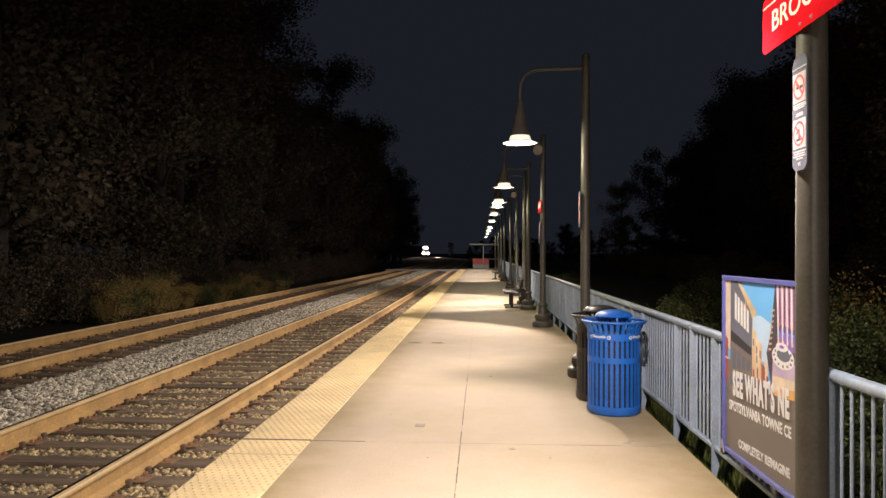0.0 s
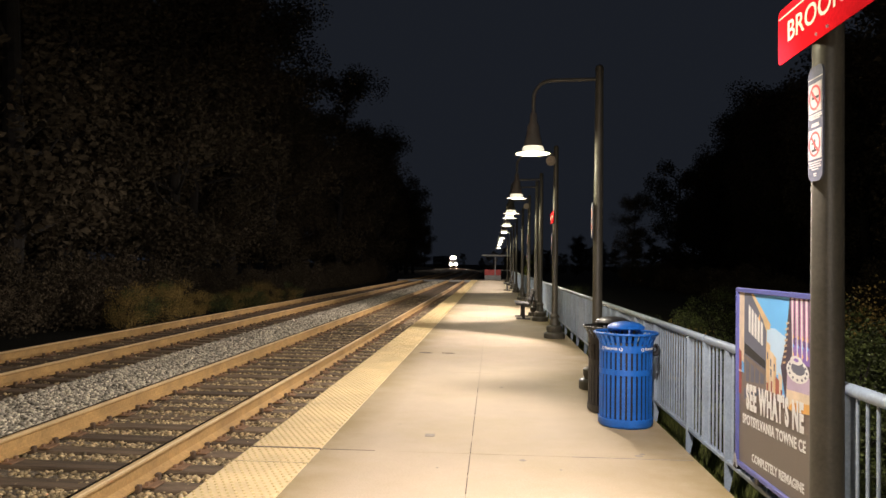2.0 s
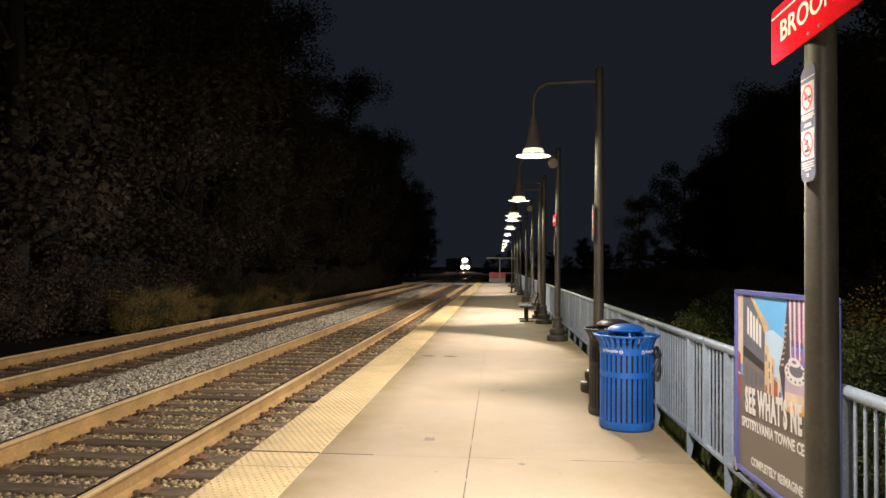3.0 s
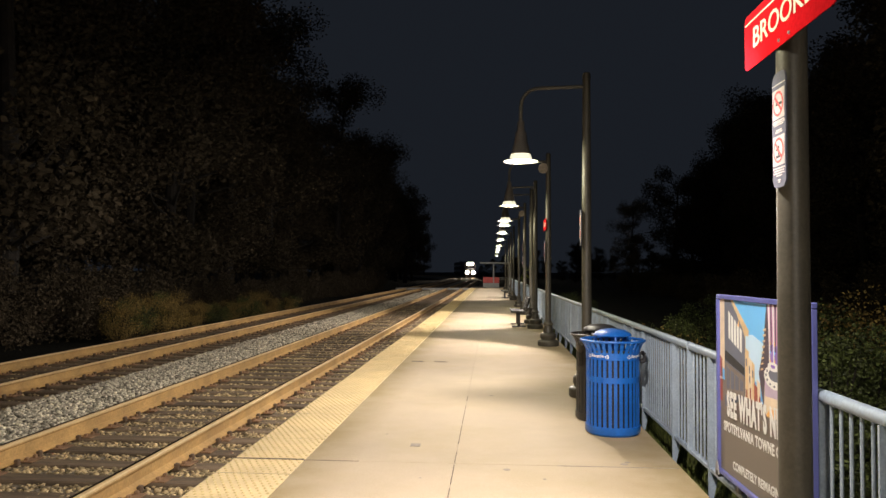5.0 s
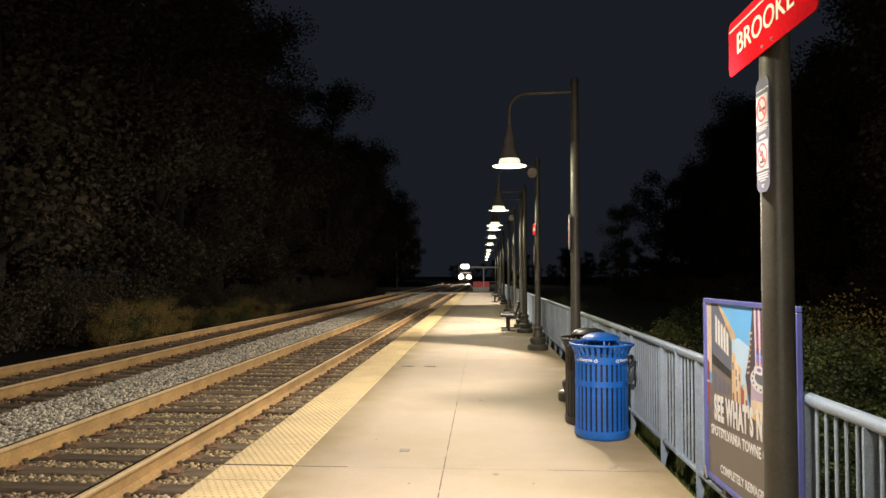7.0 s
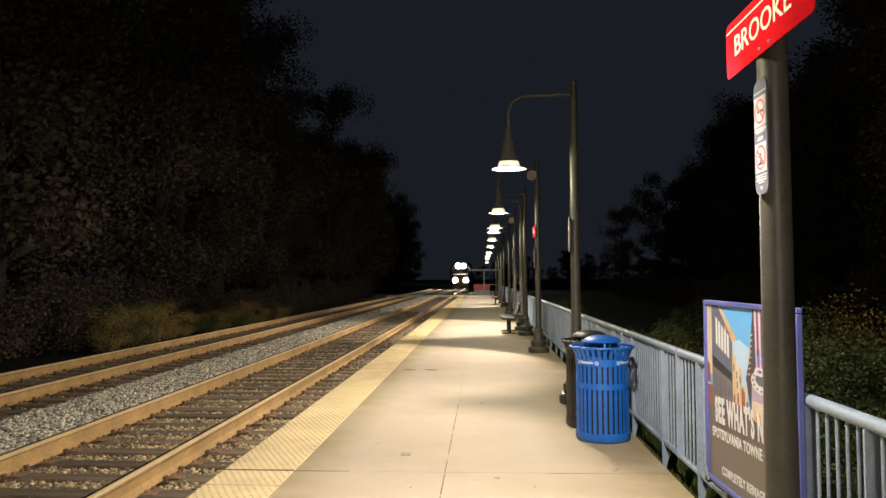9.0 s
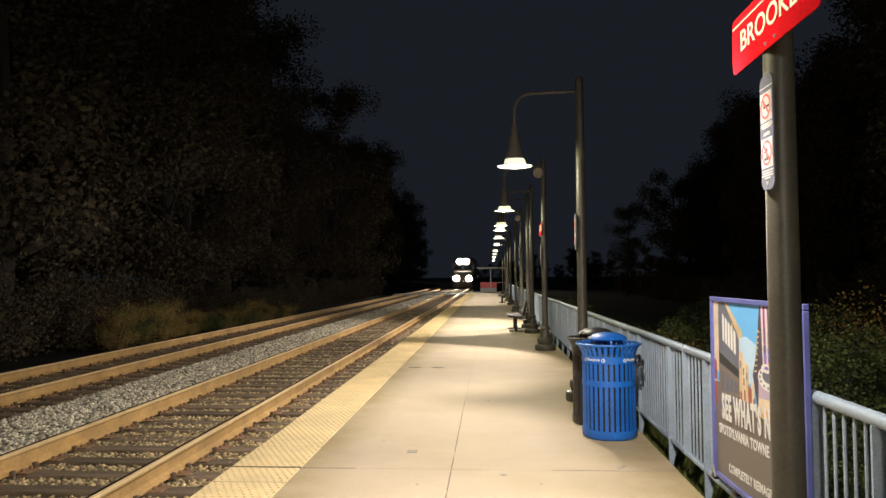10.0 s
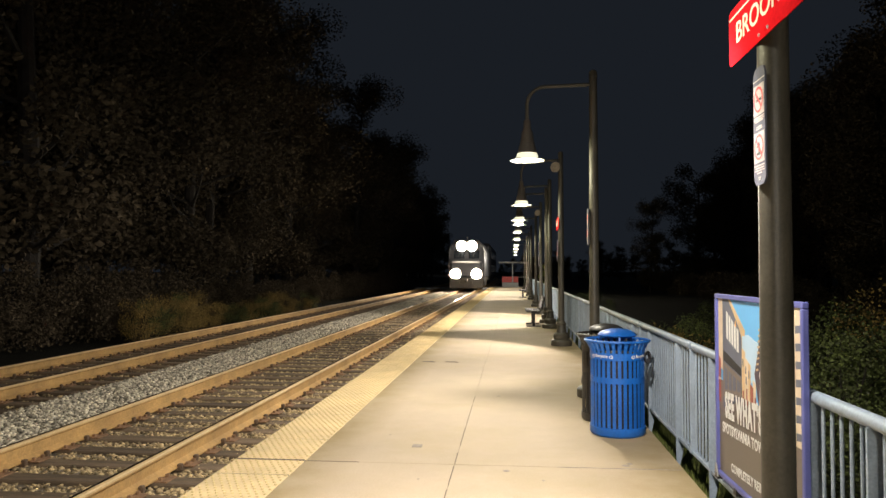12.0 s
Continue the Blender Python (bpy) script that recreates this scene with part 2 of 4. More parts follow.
# ---- mesh helpers ----
class Geo:
    """Points and faces gathered into one mesh."""
    def __init__(self):
        self.v, self.f, self.mi = [], [], []

    def add(self, vs, fs, mi=0):
        o = len(self.v)
        self.v += [tuple(p) for p in vs]
        self.f += [tuple(i + o for i in q) for q in fs]
        self.mi += [mi] * len(fs)
        return self

    def box(self, lo, hi, c=0.0, mi=0, m=None):
        (x0, y0, z0), (x1, y1, z1) = lo, hi
        if c <= 0:
            vs = [(x, y, z) for x in (x0, x1) for y in (y0, y1) for z in (z0, z1)]
            fs = [(0, 1, 3, 2), (4, 6, 7, 5), (0, 4, 5, 1), (2, 3, 7, 6), (0, 2, 6, 4), (1, 5, 7, 3)]
        else:
            vs, fs, idx = [], [], {}
            for sx in (0, 1):
                for sy in (0, 1):
                    for sz in (0, 1):
                        p = [(x0, x1)[sx], (y0, y1)[sy], (z0, z1)[sz]]
                        d = [c if s == 0 else -c for s in (sx, sy, sz)]
                        for a in range(3):
                            q = [p[k] + (0 if k == a else d[k]) for k in range(3)]
                            idx[sx, sy, sz, a] = len(vs)
                            vs.append(q)
            I = idx
            for a in range(3):
                b_, c_ = [k for k in range(3) if k != a]
                for s in (0, 1):
                    loop = []
                    for u, w in ((0, 0), (1, 0), (1, 1), (0, 1)):
                        k = [0, 0, 0]
                        k[a], k[b_], k[c_] = s, u, w
                        loop.append(I[(*k, a)])
                    flip = (s == 1) == (a == 1)
                    fs.append(tuple(reversed(loop)) if flip else tuple(loop))
                for u in (0, 1):
                    for w in (0, 1):
                        k0, k1 = [0, 0, 0], [0, 0, 0]
                        k0[b_], k0[c_], k1[b_], k1[c_] = u, w, u, w
                        k1[a] = 1
                        q = (I[(*k0, b_)], I[(*k1, b_)], I[(*k1, c_)], I[(*k0, c_)])
                        fs.append(q)
            for sx in (0, 1):
                for sy in (0, 1):
                    for sz in (0, 1):
                        fs.append(tuple(I[sx, sy, sz, a] for a in range(3)))
        if m is not None:
            vs = [m @ Vector(p) for p in vs]
        return self.add(vs, fs, mi)

    def lathe(self, prof, seg=24, centre=(0, 0, 0), mi=0, caps=True, m=None):
        vs, fs = [], []
        for r, z in prof:
            for k in range(seg):
                a = 2 * math.pi * k / seg
                p = Vector((centre[0] + r * math.cos(a), centre[1] + r * math.sin(a), centre[2] + z))
                vs.append(m @ p if m is not None else p)
        for i in range(len(prof) - 1):
            for k in range(seg):
                k2 = (k + 1) % seg
                fs.append((i * seg + k, i * seg + k2, (i + 1) * seg + k2, (i + 1) * seg + k))
        if caps:
            fs.append(tuple(range(seg))[::-1])
            fs.append(tuple((len(prof) - 1) * seg + k for k in range(seg)))
        return self.add(vs, fs, mi)

    def tube(self, pts, r, seg=8, mi=0):
        """A round bar along the points; r one radius or one for each point."""
        pts = [Vector(p) for p in pts]
        rs = r if isinstance(r, (list, tuple)) else [r] * len(pts)
        vs, fs = [], []
        up = None
        for i, p in enumerate(pts):
            d = (pts[min(i + 1, len(pts) - 1)] - pts[max(i - 1, 0)]).normalized()
            if up is None:
                up = d.orthogonal().normalized()
            up = (up - d * up.dot(d)).normalized()
            side = d.cross(up)
            for k in range(seg):
                a = 2 * math.pi * k / seg
                vs.append(p + rs[i] * (math.cos(a) * up + math.sin(a) * side))
        n = len(pts)
        for i in range(n - 1):
            for k in range(seg):
                k2 = (k + 1) % seg
                fs.append((i * seg + k, i * seg + k2, (i + 1) * seg + k2, (i + 1) * seg + k))
        fs.append(tuple(range(seg))[::-1])
        fs.append(tuple((n - 1) * seg + k for k in range(seg)))
        return self.add(vs, fs, mi)

    def mesh(self, name, mats, smooth=False):
        me = bpy.data.meshes.new(name)
        me.from_pydata(self.v, [], self.f)
        for mm in mats:
            me.materials.append(mm)
        if len(mats) > 1:
            me.polygons.foreach_set("material_index", self.mi)
        bm = bmesh.new()
        bm.from_mesh(me)
        bmesh.ops.recalc_face_normals(bm, faces=bm.faces)
        bm.to_mesh(me)
        bm.free()
        if smooth:
            me.polygons.foreach_set("use_smooth", [True] * len(me.polygons))
            me.set_sharp_from_angle(angle=radians(38))
        me.update()
        return me


def part(name, g, material, parent=None, label="", smooth=False, at=None):
    mats = material if isinstance(material, (list, tuple)) else [material]
    data = g.mesh(name, mats, smooth) if isinstance(g, Geo) else g
    ob = new(name, data)
    if parent is not None:
        ob.parent = parent
    if at is not None:
        ob.matrix_basis = at
    if label:
        tagged(ob, label)
    return ob


def thing(name, m, label, category, group="", kind=""):
    e = new(name)
    e.empty_display_size = 0.2
    e.matrix_basis = m
    return tagged(e, label, category, group, kind)


def letters(text, height, depth=0.0015, spacing=1.0, bold=0.0):
    """A mesh of built-in letters: x along the line, y up, left-aligned at the origin."""
    cu = bpy.data.curves.new("letters", "FONT")
    cu.body, cu.size, cu.extrude = text, height / 0.70, depth
    cu.space_character = spacing
    cu.offset = bold
    cu.resolution_u = 3
    ob = new("letters", cu)
    dg = bpy.context.evaluated_depsgraph_get()
    me = bpy.data.meshes.new_from_object(ob.evaluated_get(dg))
    bpy.data.objects.remove(ob)
    bpy.data.curves.remove(cu)
    return me


def fit_width(me, width, height):
    co = np.empty(len(me.vertices) * 3)
    me.vertices.foreach_get("co", co)
    co = co.reshape(-1, 3)
    lo, hi = co.min(0), co.max(0)
    co[:, 0] = (co[:, 0] - lo[0]) * width / (hi[0] - lo[0])
    co[:, 1] = (co[:, 1] - lo[1]) * height / (hi[1] - lo[1])
    me.vertices.foreach_set("co", co.ravel())
    me.update()
    return me


# ---- track line: straight, then a left-hand curve far off ----
CURVE_Y, CURVE_R = 145.0, 624.0


def on_line(x, s):
    """The place and heading at s metres along a line that runs x beside the origin."""
    if s <= CURVE_Y:
        return Vector((x, s, 0)), 0.0
    a = (s - CURVE_Y) / CURVE_R
    return Vector((-CURVE_R + (CURVE_R + x) * math.cos(a), CURVE_Y + (CURVE_R + x) * math.sin(a), 0)), a


RAIL_TOP = 0.02
TRACKS = [-3.465, -7.40]
TIE_TOP = RAIL_TOP - 0.20


# ---- ground, track bed, platform ----
def ground():
    g = Geo()
    xs = [-2500, -300, -60, -30, -20, -14, -11.6, -10.4, -9.6, -2.6, 1.0, 3.0, 6, 10, 16, 30, 60, 300, 2500]
    ys = [-2500, -300, -60, -20, -10, 0, 4, 8, 12, 16, 20, 25, 30, 36, 44, 54, 70, 90, 120, 160, 220, 300, 500, 2500]
    for y in ys:
        for x in xs:
            z = -0.62 if -9.7 < x < 0 else -0.42
            if x < -11:
                z = -0.75 + 0.12 * noise.noise(Vector((x * 0.3, y * 0.3, 0)))
            if x > 1:
                z = -0.24 + 0.06 * noise.noise(Vector((x * 0.3, y * 0.3, 3)))
            g.v.append((x, y, z))
    n = len(xs)
    for j in range(len(ys) - 1):
        for i in range(n - 1):
            g.f.append((j * n + i, j * n + i + 1, (j + 1) * n + i + 1, (j + 1) * n + i))
            g.mi.append(0)
    tagged(part("ground", g, M_SOIL, smooth=True), "dark grassy soil beside the railway line", "ground", kind="structure")


def sweep(profile, x, s_list, closed=True):
    """A cross-section (dx, z) carried along the line."""
    g = Geo()
    n = len(profile)
    for s in s_list:
        p, a = on_line(x, s)
        for dx, z in profile:
            g.v.append((p.x + dx * math.cos(a), p.y + dx * math.sin(a), z))
    for j in range(len(s_list) - 1):
        for i in range(n if closed else n - 1):
            i2 = (i + 1) % n
            g.f.append((j * n + i, j * n + i2, (j + 1) * n + i2, (j + 1) * n + i))
            g.mi.append(0)
    return g


S_LONG = [-30, 0, 40, 80, 120, 145] + list(range(160, 431, 15))


def bed():
    prof = [(-6.0, -0.75), (-5.4, -0.52), (-3.9, TIE_TOP - 0.045), (-2.3, TIE_TOP - 0.06), (-0.55, TIE_TOP - 0.055), (0, TIE_TOP + 0.02),
            (0.9, TIE_TOP - 0.02), (2.0, TIE_TOP - 0.035), (3.3, TIE_TOP - 0.05), (3.42, -0.6)]
    mid = (TRACKS[0] + TRACKS[1]) / 2
    tagged(part("ballast_bed", sweep(prof, mid, S_LONG, False), M_BED, smooth=True), "grey-brown bed of crushed stone under the tracks", "track bed", kind="structure")


def rails():
    prof = [(-0.030, 0.0), (-0.036, -0.008), (-0.036, -0.036), (-0.012, -0.050), (-0.009, -0.140), (-0.070, -0.172), (-0.070, -0.184),
            (0.070, -0.184), (0.070, -0.172), (0.009, -0.140), (0.012, -0.050), (0.036, -0.036), (0.036, -0.008), (0.030, 0.0)]
    top = [(-0.034, -0.004), (-0.030, 0.0015), (-0.006, 0.0015), (-0.002, -0.0025)]
    worn = [(0.000, -0.0025), (0.003, 0.0012), (0.030, 0.0012), (0.0375, -0.008), (0.0375, -0.024), (0.034, -0.024)]
    for i, c in enumerate(TRACKS):
        tr = thing("railway_track", pose(0, 0, 0), "railway track with rust-brown rails on dark wooden ties", "railway track", "tracks beside the platform", "structure")
        for sx in (0.7525, -0.7525):
            r = part("rail", sweep([(a, b + RAIL_TOP) for a, b in prof], c + sx, S_LONG), M_RUST, tr, "rust-brown steel rail")
            part("rail_head", sweep([(a, b + RAIL_TOP) for a, b in top], c + sx, S_LONG), M_RAILTOP, r, "polished running surface of the rail")
            part("rail_shoulder", sweep([(a, b + RAIL_TOP) for a, b in worn], c + sx, S_LONG), M_RAILSIDE, r, "pale worn shoulder of the rail head")
        TRACK_OBS.append(tr)


TRACK_OBS = []


def ties():
    g = Geo()
    g.box((-1.30, -0.112, -0.17), (1.30, 0.112, 0.0), 0.012)
    tie_mesh = g.mesh("tie", [M_TIE])
    gp = Geo()
    gp.box((-0.18, -0.095, 0.0), (0.18, 0.095, 0.014), 0.004)
    for dx, dy in ((-0.11, -0.06), (-0.11, 0.05), (0.10, -0.05), (0.11, 0.06)):
        gp.box((dx - 0.016, dy - 0.016, 0.0), (dx + 0.016, dy + 0.016, 0.042), 0.005)
    plate_mesh = gp.mesh("tie_plate", [M_PLATE])
    ga = Geo()
    ga.box((-0.085, -0.025, -0.03), (0.085, 0.012, 0.022), 0.006)
    ga.box((-0.105, -0.03, -0.02), (-0.062, 0.02, 0.042), 0.008)
    ga.box((0.062, -0.03, -0.02), (0.105, 0.02, 0.042), 0.008)
    anchor_mesh = ga.mesh("rail_anchor", [M_ANCHOR])
    rnd = random.Random(5)
    for ti, c in enumerate(TRACKS):
        tr = TRACK_OBS[ti]
        y, k = (1.6, 0) if ti == 0 else (5.0, 0)
        far, farp = Geo(), Geo()
        while y < 150:
            m = pose(c + rnd.uniform(-0.03, 0.03), y + rnd.uniform(-0.02, 0.02), TIE_TOP + rnd.uniform(-0.012, 0.006), 0, 0, rnd.uniform(-0.8, 0.8))
            if y < 72:
                part("tie", tie_mesh, M_TIE, tr, at=m)
                for sx in (0.7525, -0.7525):
                    if y < 30:
                        part("tie_plate", plate_mesh, M_PLATE, tr, at=pose(c + sx, y, TIE_TOP + 0.002))
                    else:
                        farp.box((c + sx - 0.18, y - 0.095, TIE_TOP), (c + sx + 0.18, y + 0.095, TIE_TOP + 0.03))
                    if k % 2 == 0 and y < 36:
                        for dy in (-0.16, 0.16):
                            part("rail_anchor", anchor_mesh, M_ANCHOR, tr, at=pose(c + sx, y + dy, TIE_TOP + 0.012, 0, 0, 0 if dy < 0 else 180))
            else:
                far.box((-1.3, -0.112, -0.17), (1.3, 0.112, 0), 0, 0, m)
            y += 0.50 + rnd.uniform(-0.02, 0.02)
            k += 1
        tagged(part("far_ties", far, M_TIE, tr), kind="stuff")
        tagged(part("far_plates", farp, M_PLATE, tr), kind="stuff")


def stones():
    """Loose crushed stone: low, uneven lumps, dense near the platform's end of the view."""
    rng = np.random.default_rng(3)
    base = np.array([(1, 0, 0), (0.31, 0.95, 0), (-0.81, 0.59, 0), (-0.81, -0.59, 0), (0.31, -0.95, 0), (0.1, 0.1, 0.85), (-0.1, 0, -0.8)])
    tri = np.array([(0, 1, 5), (1, 2, 5), (2, 3, 5), (3, 4, 5), (4, 0, 5), (1, 0, 6), (2, 1, 6), (3, 2, 6), (4, 3, 6), (0, 4, 6)])

    def scatter(name, x0, x1, y0, y1, per_m2, size, lift, material, label):
        n = int((x1 - x0) * (y1 - y0) * per_m2)
        x, y = rng.uniform(x0, x1, n), rng.uniform(y0, y1, n)
        z = lift(x, y) + rng.uniform(-0.012, 0.014, n)
        s = size * rng.uniform(0.55, 1.25, n)
        v = base[None] * (1 + rng.uniform(-0.28, 0.28, (n, 7, 3))) * s[:, None, None]
        v[:, :, 2] *= 0.75
        a, b = rng.uniform(0, 6.283, n), rng.normal(0, 0.5, n)
        ca, sa, cb, sb = np.cos(a)[:, None], np.sin(a)[:, None], np.cos(b)[:, None], np.sin(b)[:, None]
        X, Y, Z = v[..., 0], v[..., 1], v[..., 2]
        Y, Z = Y * cb - Z * sb, Y * sb + Z * cb
        X, Y = X * ca - Y * sa, X * sa + Y * ca
        co = np.stack([X + x[:, None], Y + y[:, None], Z + z[:, None]], -1).reshape(-1, 3)
        f = (tri[None] + (np.arange(n) * 7)[:, None, None]).reshape(-1, 3)
        me = bpy.data.meshes.new(name)
        me.vertices.add(len(co))
        me.vertices.foreach_set("co", co.ravel())
        me.loops.add(f.size)
        me.loops.foreach_set("vertex_index", f.ravel().astype(np.int32))
        me.polygons.add(len(f))
        me.polygons.foreach_set("loop_start", np.arange(0, f.size, 3, dtype=np.int32))
        me.materials.append(material)
        me.update(calc_edges=True)
        tagged(new(name, me), label, "ballast", kind="stuff")

    c0, c1 = TRACKS
    mid = (c0 + c1) / 2

    bank = lambda x, y: TIE_TOP + 0.035 - 0.03 * np.abs(x - mid)
    flat = lambda x, y: TIE_TOP - 0.034 + 0 * x
    grey = "loose grey crushed stone between the two tracks"
    rusty = "loose rust-stained crushed stone between wooden ties"
    scatter("ballast_stones", c1 + 1.50, c0 - 0.86, 4, 16, 900, 0.030, bank, M_BALLAST, grey)
    scatter("ballast_stones", c1 + 1.50, c0 - 0.86, 16, 34, 520, 0.036, bank, M_BALLAST, grey)
    scatter("ballast_stones", c1 + 1.50, c0 - 0.86, 34, 70, 160, 0.06, bank, M_BALLAST, grey)
    scatter("ballast_stones", c0 - 0.86, c0 + 1.45, 2, 14, 800, 0.027, flat, M_BALLAST_RUST, rusty)
    scatter("ballast_stones", c0 - 0.86, c0 + 1.45, 14, 40, 300, 0.034, flat, M_BALLAST_RUST, rusty)
    scatter("ballast_stones", c1 - 1.5, c1 + 1.55, 6, 36, 120, 0.030, lambda x, y: TIE_TOP - 0.045 + 0 * x, M_BALLAST_RUST, rusty)
    scatter("ballast_stones", c1 - 2.6, c1 - 1.4, 6, 40, 200, 0.036, lambda x, y: -0.24 - 0.14 * (c1 - 1.4 - x), M_BALLAST, "loose grey crushed stone on the bank of the track")


PLAT_L, PLAT_R, PLAT_Y0, PLAT_Y1 = -2.0, 1.78, -14.0, 73.0


def platform():
    pl = thing("platform", pose(0, 0, 0), "pale tan concrete station platform with a yellow tactile edge", "platform", kind="structure")
    g = Geo().box((PLAT_L + 0.03, PLAT_Y0, -0.62), (PLAT_R - 0.02, PLAT_Y1, -0.03), 0.01)
    part("platform_base", g, M_CONC_EDGE, pl)
    # slabs, with open joints between them
    sl = {}
    rnd = random.Random(2)
    y = 5.205 - 4.6 * 4
    while y < PLAT_Y1 - 0.5:
        y2 = min(y + 4.6, PLAT_Y1)
        for x0, x1 in ((-1.387, -0.105), (-0.105, PLAT_R)):
            key = (round(x1 - x0, 3), round(y2 - y, 3))
            if key not in sl:
                sl[key] = Geo().box((0.002, 0.003, -0.06), (key[0] - 0.002, key[1] - 0.003, 0), 0.003).mesh("slab", [M_CONC])
            part("slab", sl[key], M_CONC, pl, at=pose(x0, y, rnd.uniform(-0.0015, 0.0015)))
        y = y2
    g = Geo().box((-1.40, PLAT_Y0, -0.035), (PLAT_R - 0.03, PLAT_Y1, -0.010))
    part("joint_filler", g, M_JOINT, pl)
    # tactile tiles with rows of truncated domes
    g = Geo()
    W, D = 0.606, 1.203
    g.box((0, 0, -0.05), (W, D, 0.001), 0.003)
    for i in range(10):
        for j in range(20):
            cx, cy = W * (i + 0.25 + 0.5 * (j % 2)) / 10, D * (j + 0.5) / 20
            vs = [(cx + r * math.cos(k * math.pi / 3), cy + r * math.sin(k * math.pi / 3), z) for r, z in ((0.014, 0.001), (0.007, 0.0085)) for k in range(6)]
            fs = [(k, (k + 1) % 6, 6 + (k + 1) % 6, 6 + k) for k in range(6)] + [tuple(range(6, 12))]
            g.add(vs, fs, 1)
    tile = g.mesh("tactile_tile", [M_TACT, M_DOME])
    gap = Geo().box((0.002, D - 0.001, -0.03), (W - 0.002, 1.221, -0.002)).mesh("tile_joint", [M_SPOT])
    y = 6.0 - 1.22 * 16
    while y < PLAT_Y1 - 1.2:
        part("tactile_tile", tile, M_TACT, pl, at=pose(PLAT_L, y, rnd.uniform(-0.001, 0.001)))
        part("tile_joint", gap, M_SPOT, pl, at=pose(PLAT_L, y, 0))
        y += 1.22
    for x0, x1, w, zt in ((-2.0, -1.39, 0.012, 0.0095), (-1.385, -0.92, 0.010, 0.003)):
        part("expansion_joint", Geo().box((x0, 5.205 - w / 2, -0.02), (x1, 5.205 + w / 2, zt)), M_SPOT, pl, "dark open expansion joint")
    for y0, y1 in ((3.2, 3.9), (4.15, 4.5), (4.62, 5.15), (5.25, 5.6), (5.9, 6.7), (6.85, 7.9), (8.2, 8.5)):
        part("open_joint", Geo().box((-0.1085, y0, -0.03), (-0.1015, y1, 0.0025)), M_SPOT, pl, "dark opened joint")
    part("crack", Geo().box((0.75, 5.203, -0.01), (1.75, 5.209, 0.0025)), M_PATCH, pl)
    # worn patch, drain slots and stains with shapes of their own
    g = Geo().box((-0.545, 5.765, 0), (-0.455, 5.875, 0.003))
    part("patch", g, M_PATCH, pl, "grey square repair patch")
    for x in (-1.13, -0.72):
        g = Geo().box((x - 0.10, 12.06, 0), (x + 0.10, 12.15, 0.003), 0, 0, pose(0, 0, 0)).box((x - 0.02, 12.02, 0), (x + 0.14, 12.06, 0.003))
        part("drain_slot", g, M_SPOT, pl, "dark drain slot")
    for x, y, r in ((1.32, 5.3, 0.035), (1.36, 5.36, 0.025), (0.33, 5.05, 0.03), (-0.35, 4.75, 0.012), (-0.83, 6.25, 0.012), (0.62, 4.8, 0.012), (0.2, 8.6, 0.03)):
        g = Geo().lathe([(r, 0), (r * 0.8, 0.003)], 9, (x, y, 0))
        part("stain", g, M_PATCH, pl)


# ---- things ----
def lamp_post(reach, m):
    lp = thing("lamp_post", m, "dark bronze lamp post with a bent arm and lit bell shade", "lamp post", "lamp posts along the platform")
    base = [(0.225, 0), (0.232, 0.03), (0.230, 0.10), (0.208, 0.125), (0.162, 0.134), (0.164, 0.16), (0.178, 0.18), (0.176, 0.25), (0.150, 0.275), (0.112, 0.286), (0.104, 0.34), (0.083, 0.44), (0.104, 0.452), (0.108, 0.49), (0.088, 0.505), (0.068, 0.54)]
    part("base", Geo().lathe(base, 24), M_POST, lp, smooth=True)
    part("shaft", Geo().lathe([(0.066, 0.54), (0.060, 2.6), (0.051, 4.16)], 24), M_POST, lp, smooth=True)
    part("cap", Geo().lathe([(0.056, 4.16), (0.056, 4.20), (0.045, 4.24), (0.012, 4.26)], 20), M_POST, lp, smooth=True)
    dx = -reach
    pts = [(-0.045, 0, 4.065), (dx + 0.24, 0, 4.05)]
    for k in range(1, 7):
        a = k / 6 * math.pi / 2
        pts.append((dx + 0.24 - 0.24 * math.sin(a), 0, 4.05 - 0.24 * (1 - math.cos(a))))
    pts.append((dx, 0, 3.60))
    part("arm", Geo().tube(pts, 0.024, 10), M_POST, lp, smooth=True)
    sh = [(0.03, 0.53), (0.045, 0.51), (0.05, 0.40), (0.075, 0.36), (0.085, 0.25), (0.108, 0.165), (0.130, 0.082), (0.120, 0.078)]
    shade = part("shade", Geo().lathe(sh, 28, (dx, 0, LAMP_Z), caps=False), M_SHADE, lp, "bronze bell-shaped lamp cover", smooth=True)
    brim = [(0.13, 0.012), (0.19, 0.006), (0.226, -0.008), (0.228, -0.014), (0.19, -0.004), (0.13, 0.002)]
    part("brim", Geo().lathe(brim, 32, (dx, 0, LAMP_Z), caps=False), M_SHADE_IN, shade, "thin pale brim of the lamp", smooth=True)
    part("glass_collar", Geo().lathe([(0.127, 0.080), (0.138, 0.055), (0.145, 0.030), (0.138, 0.010)], 28, (dx, 0, LAMP_Z), caps=False), M_COLLAR, lp, "glowing glass collar", smooth=True)
    lens = [(0.150, 0.004), (0.145, -0.008), (0.09, -0.020), (0.01, -0.026)]
    part("lens", Geo().lathe(lens, 24, (dx, 0, LAMP_Z)), M_LENS, lp, "glowing white lamp lens", smooth=True)
    return lp


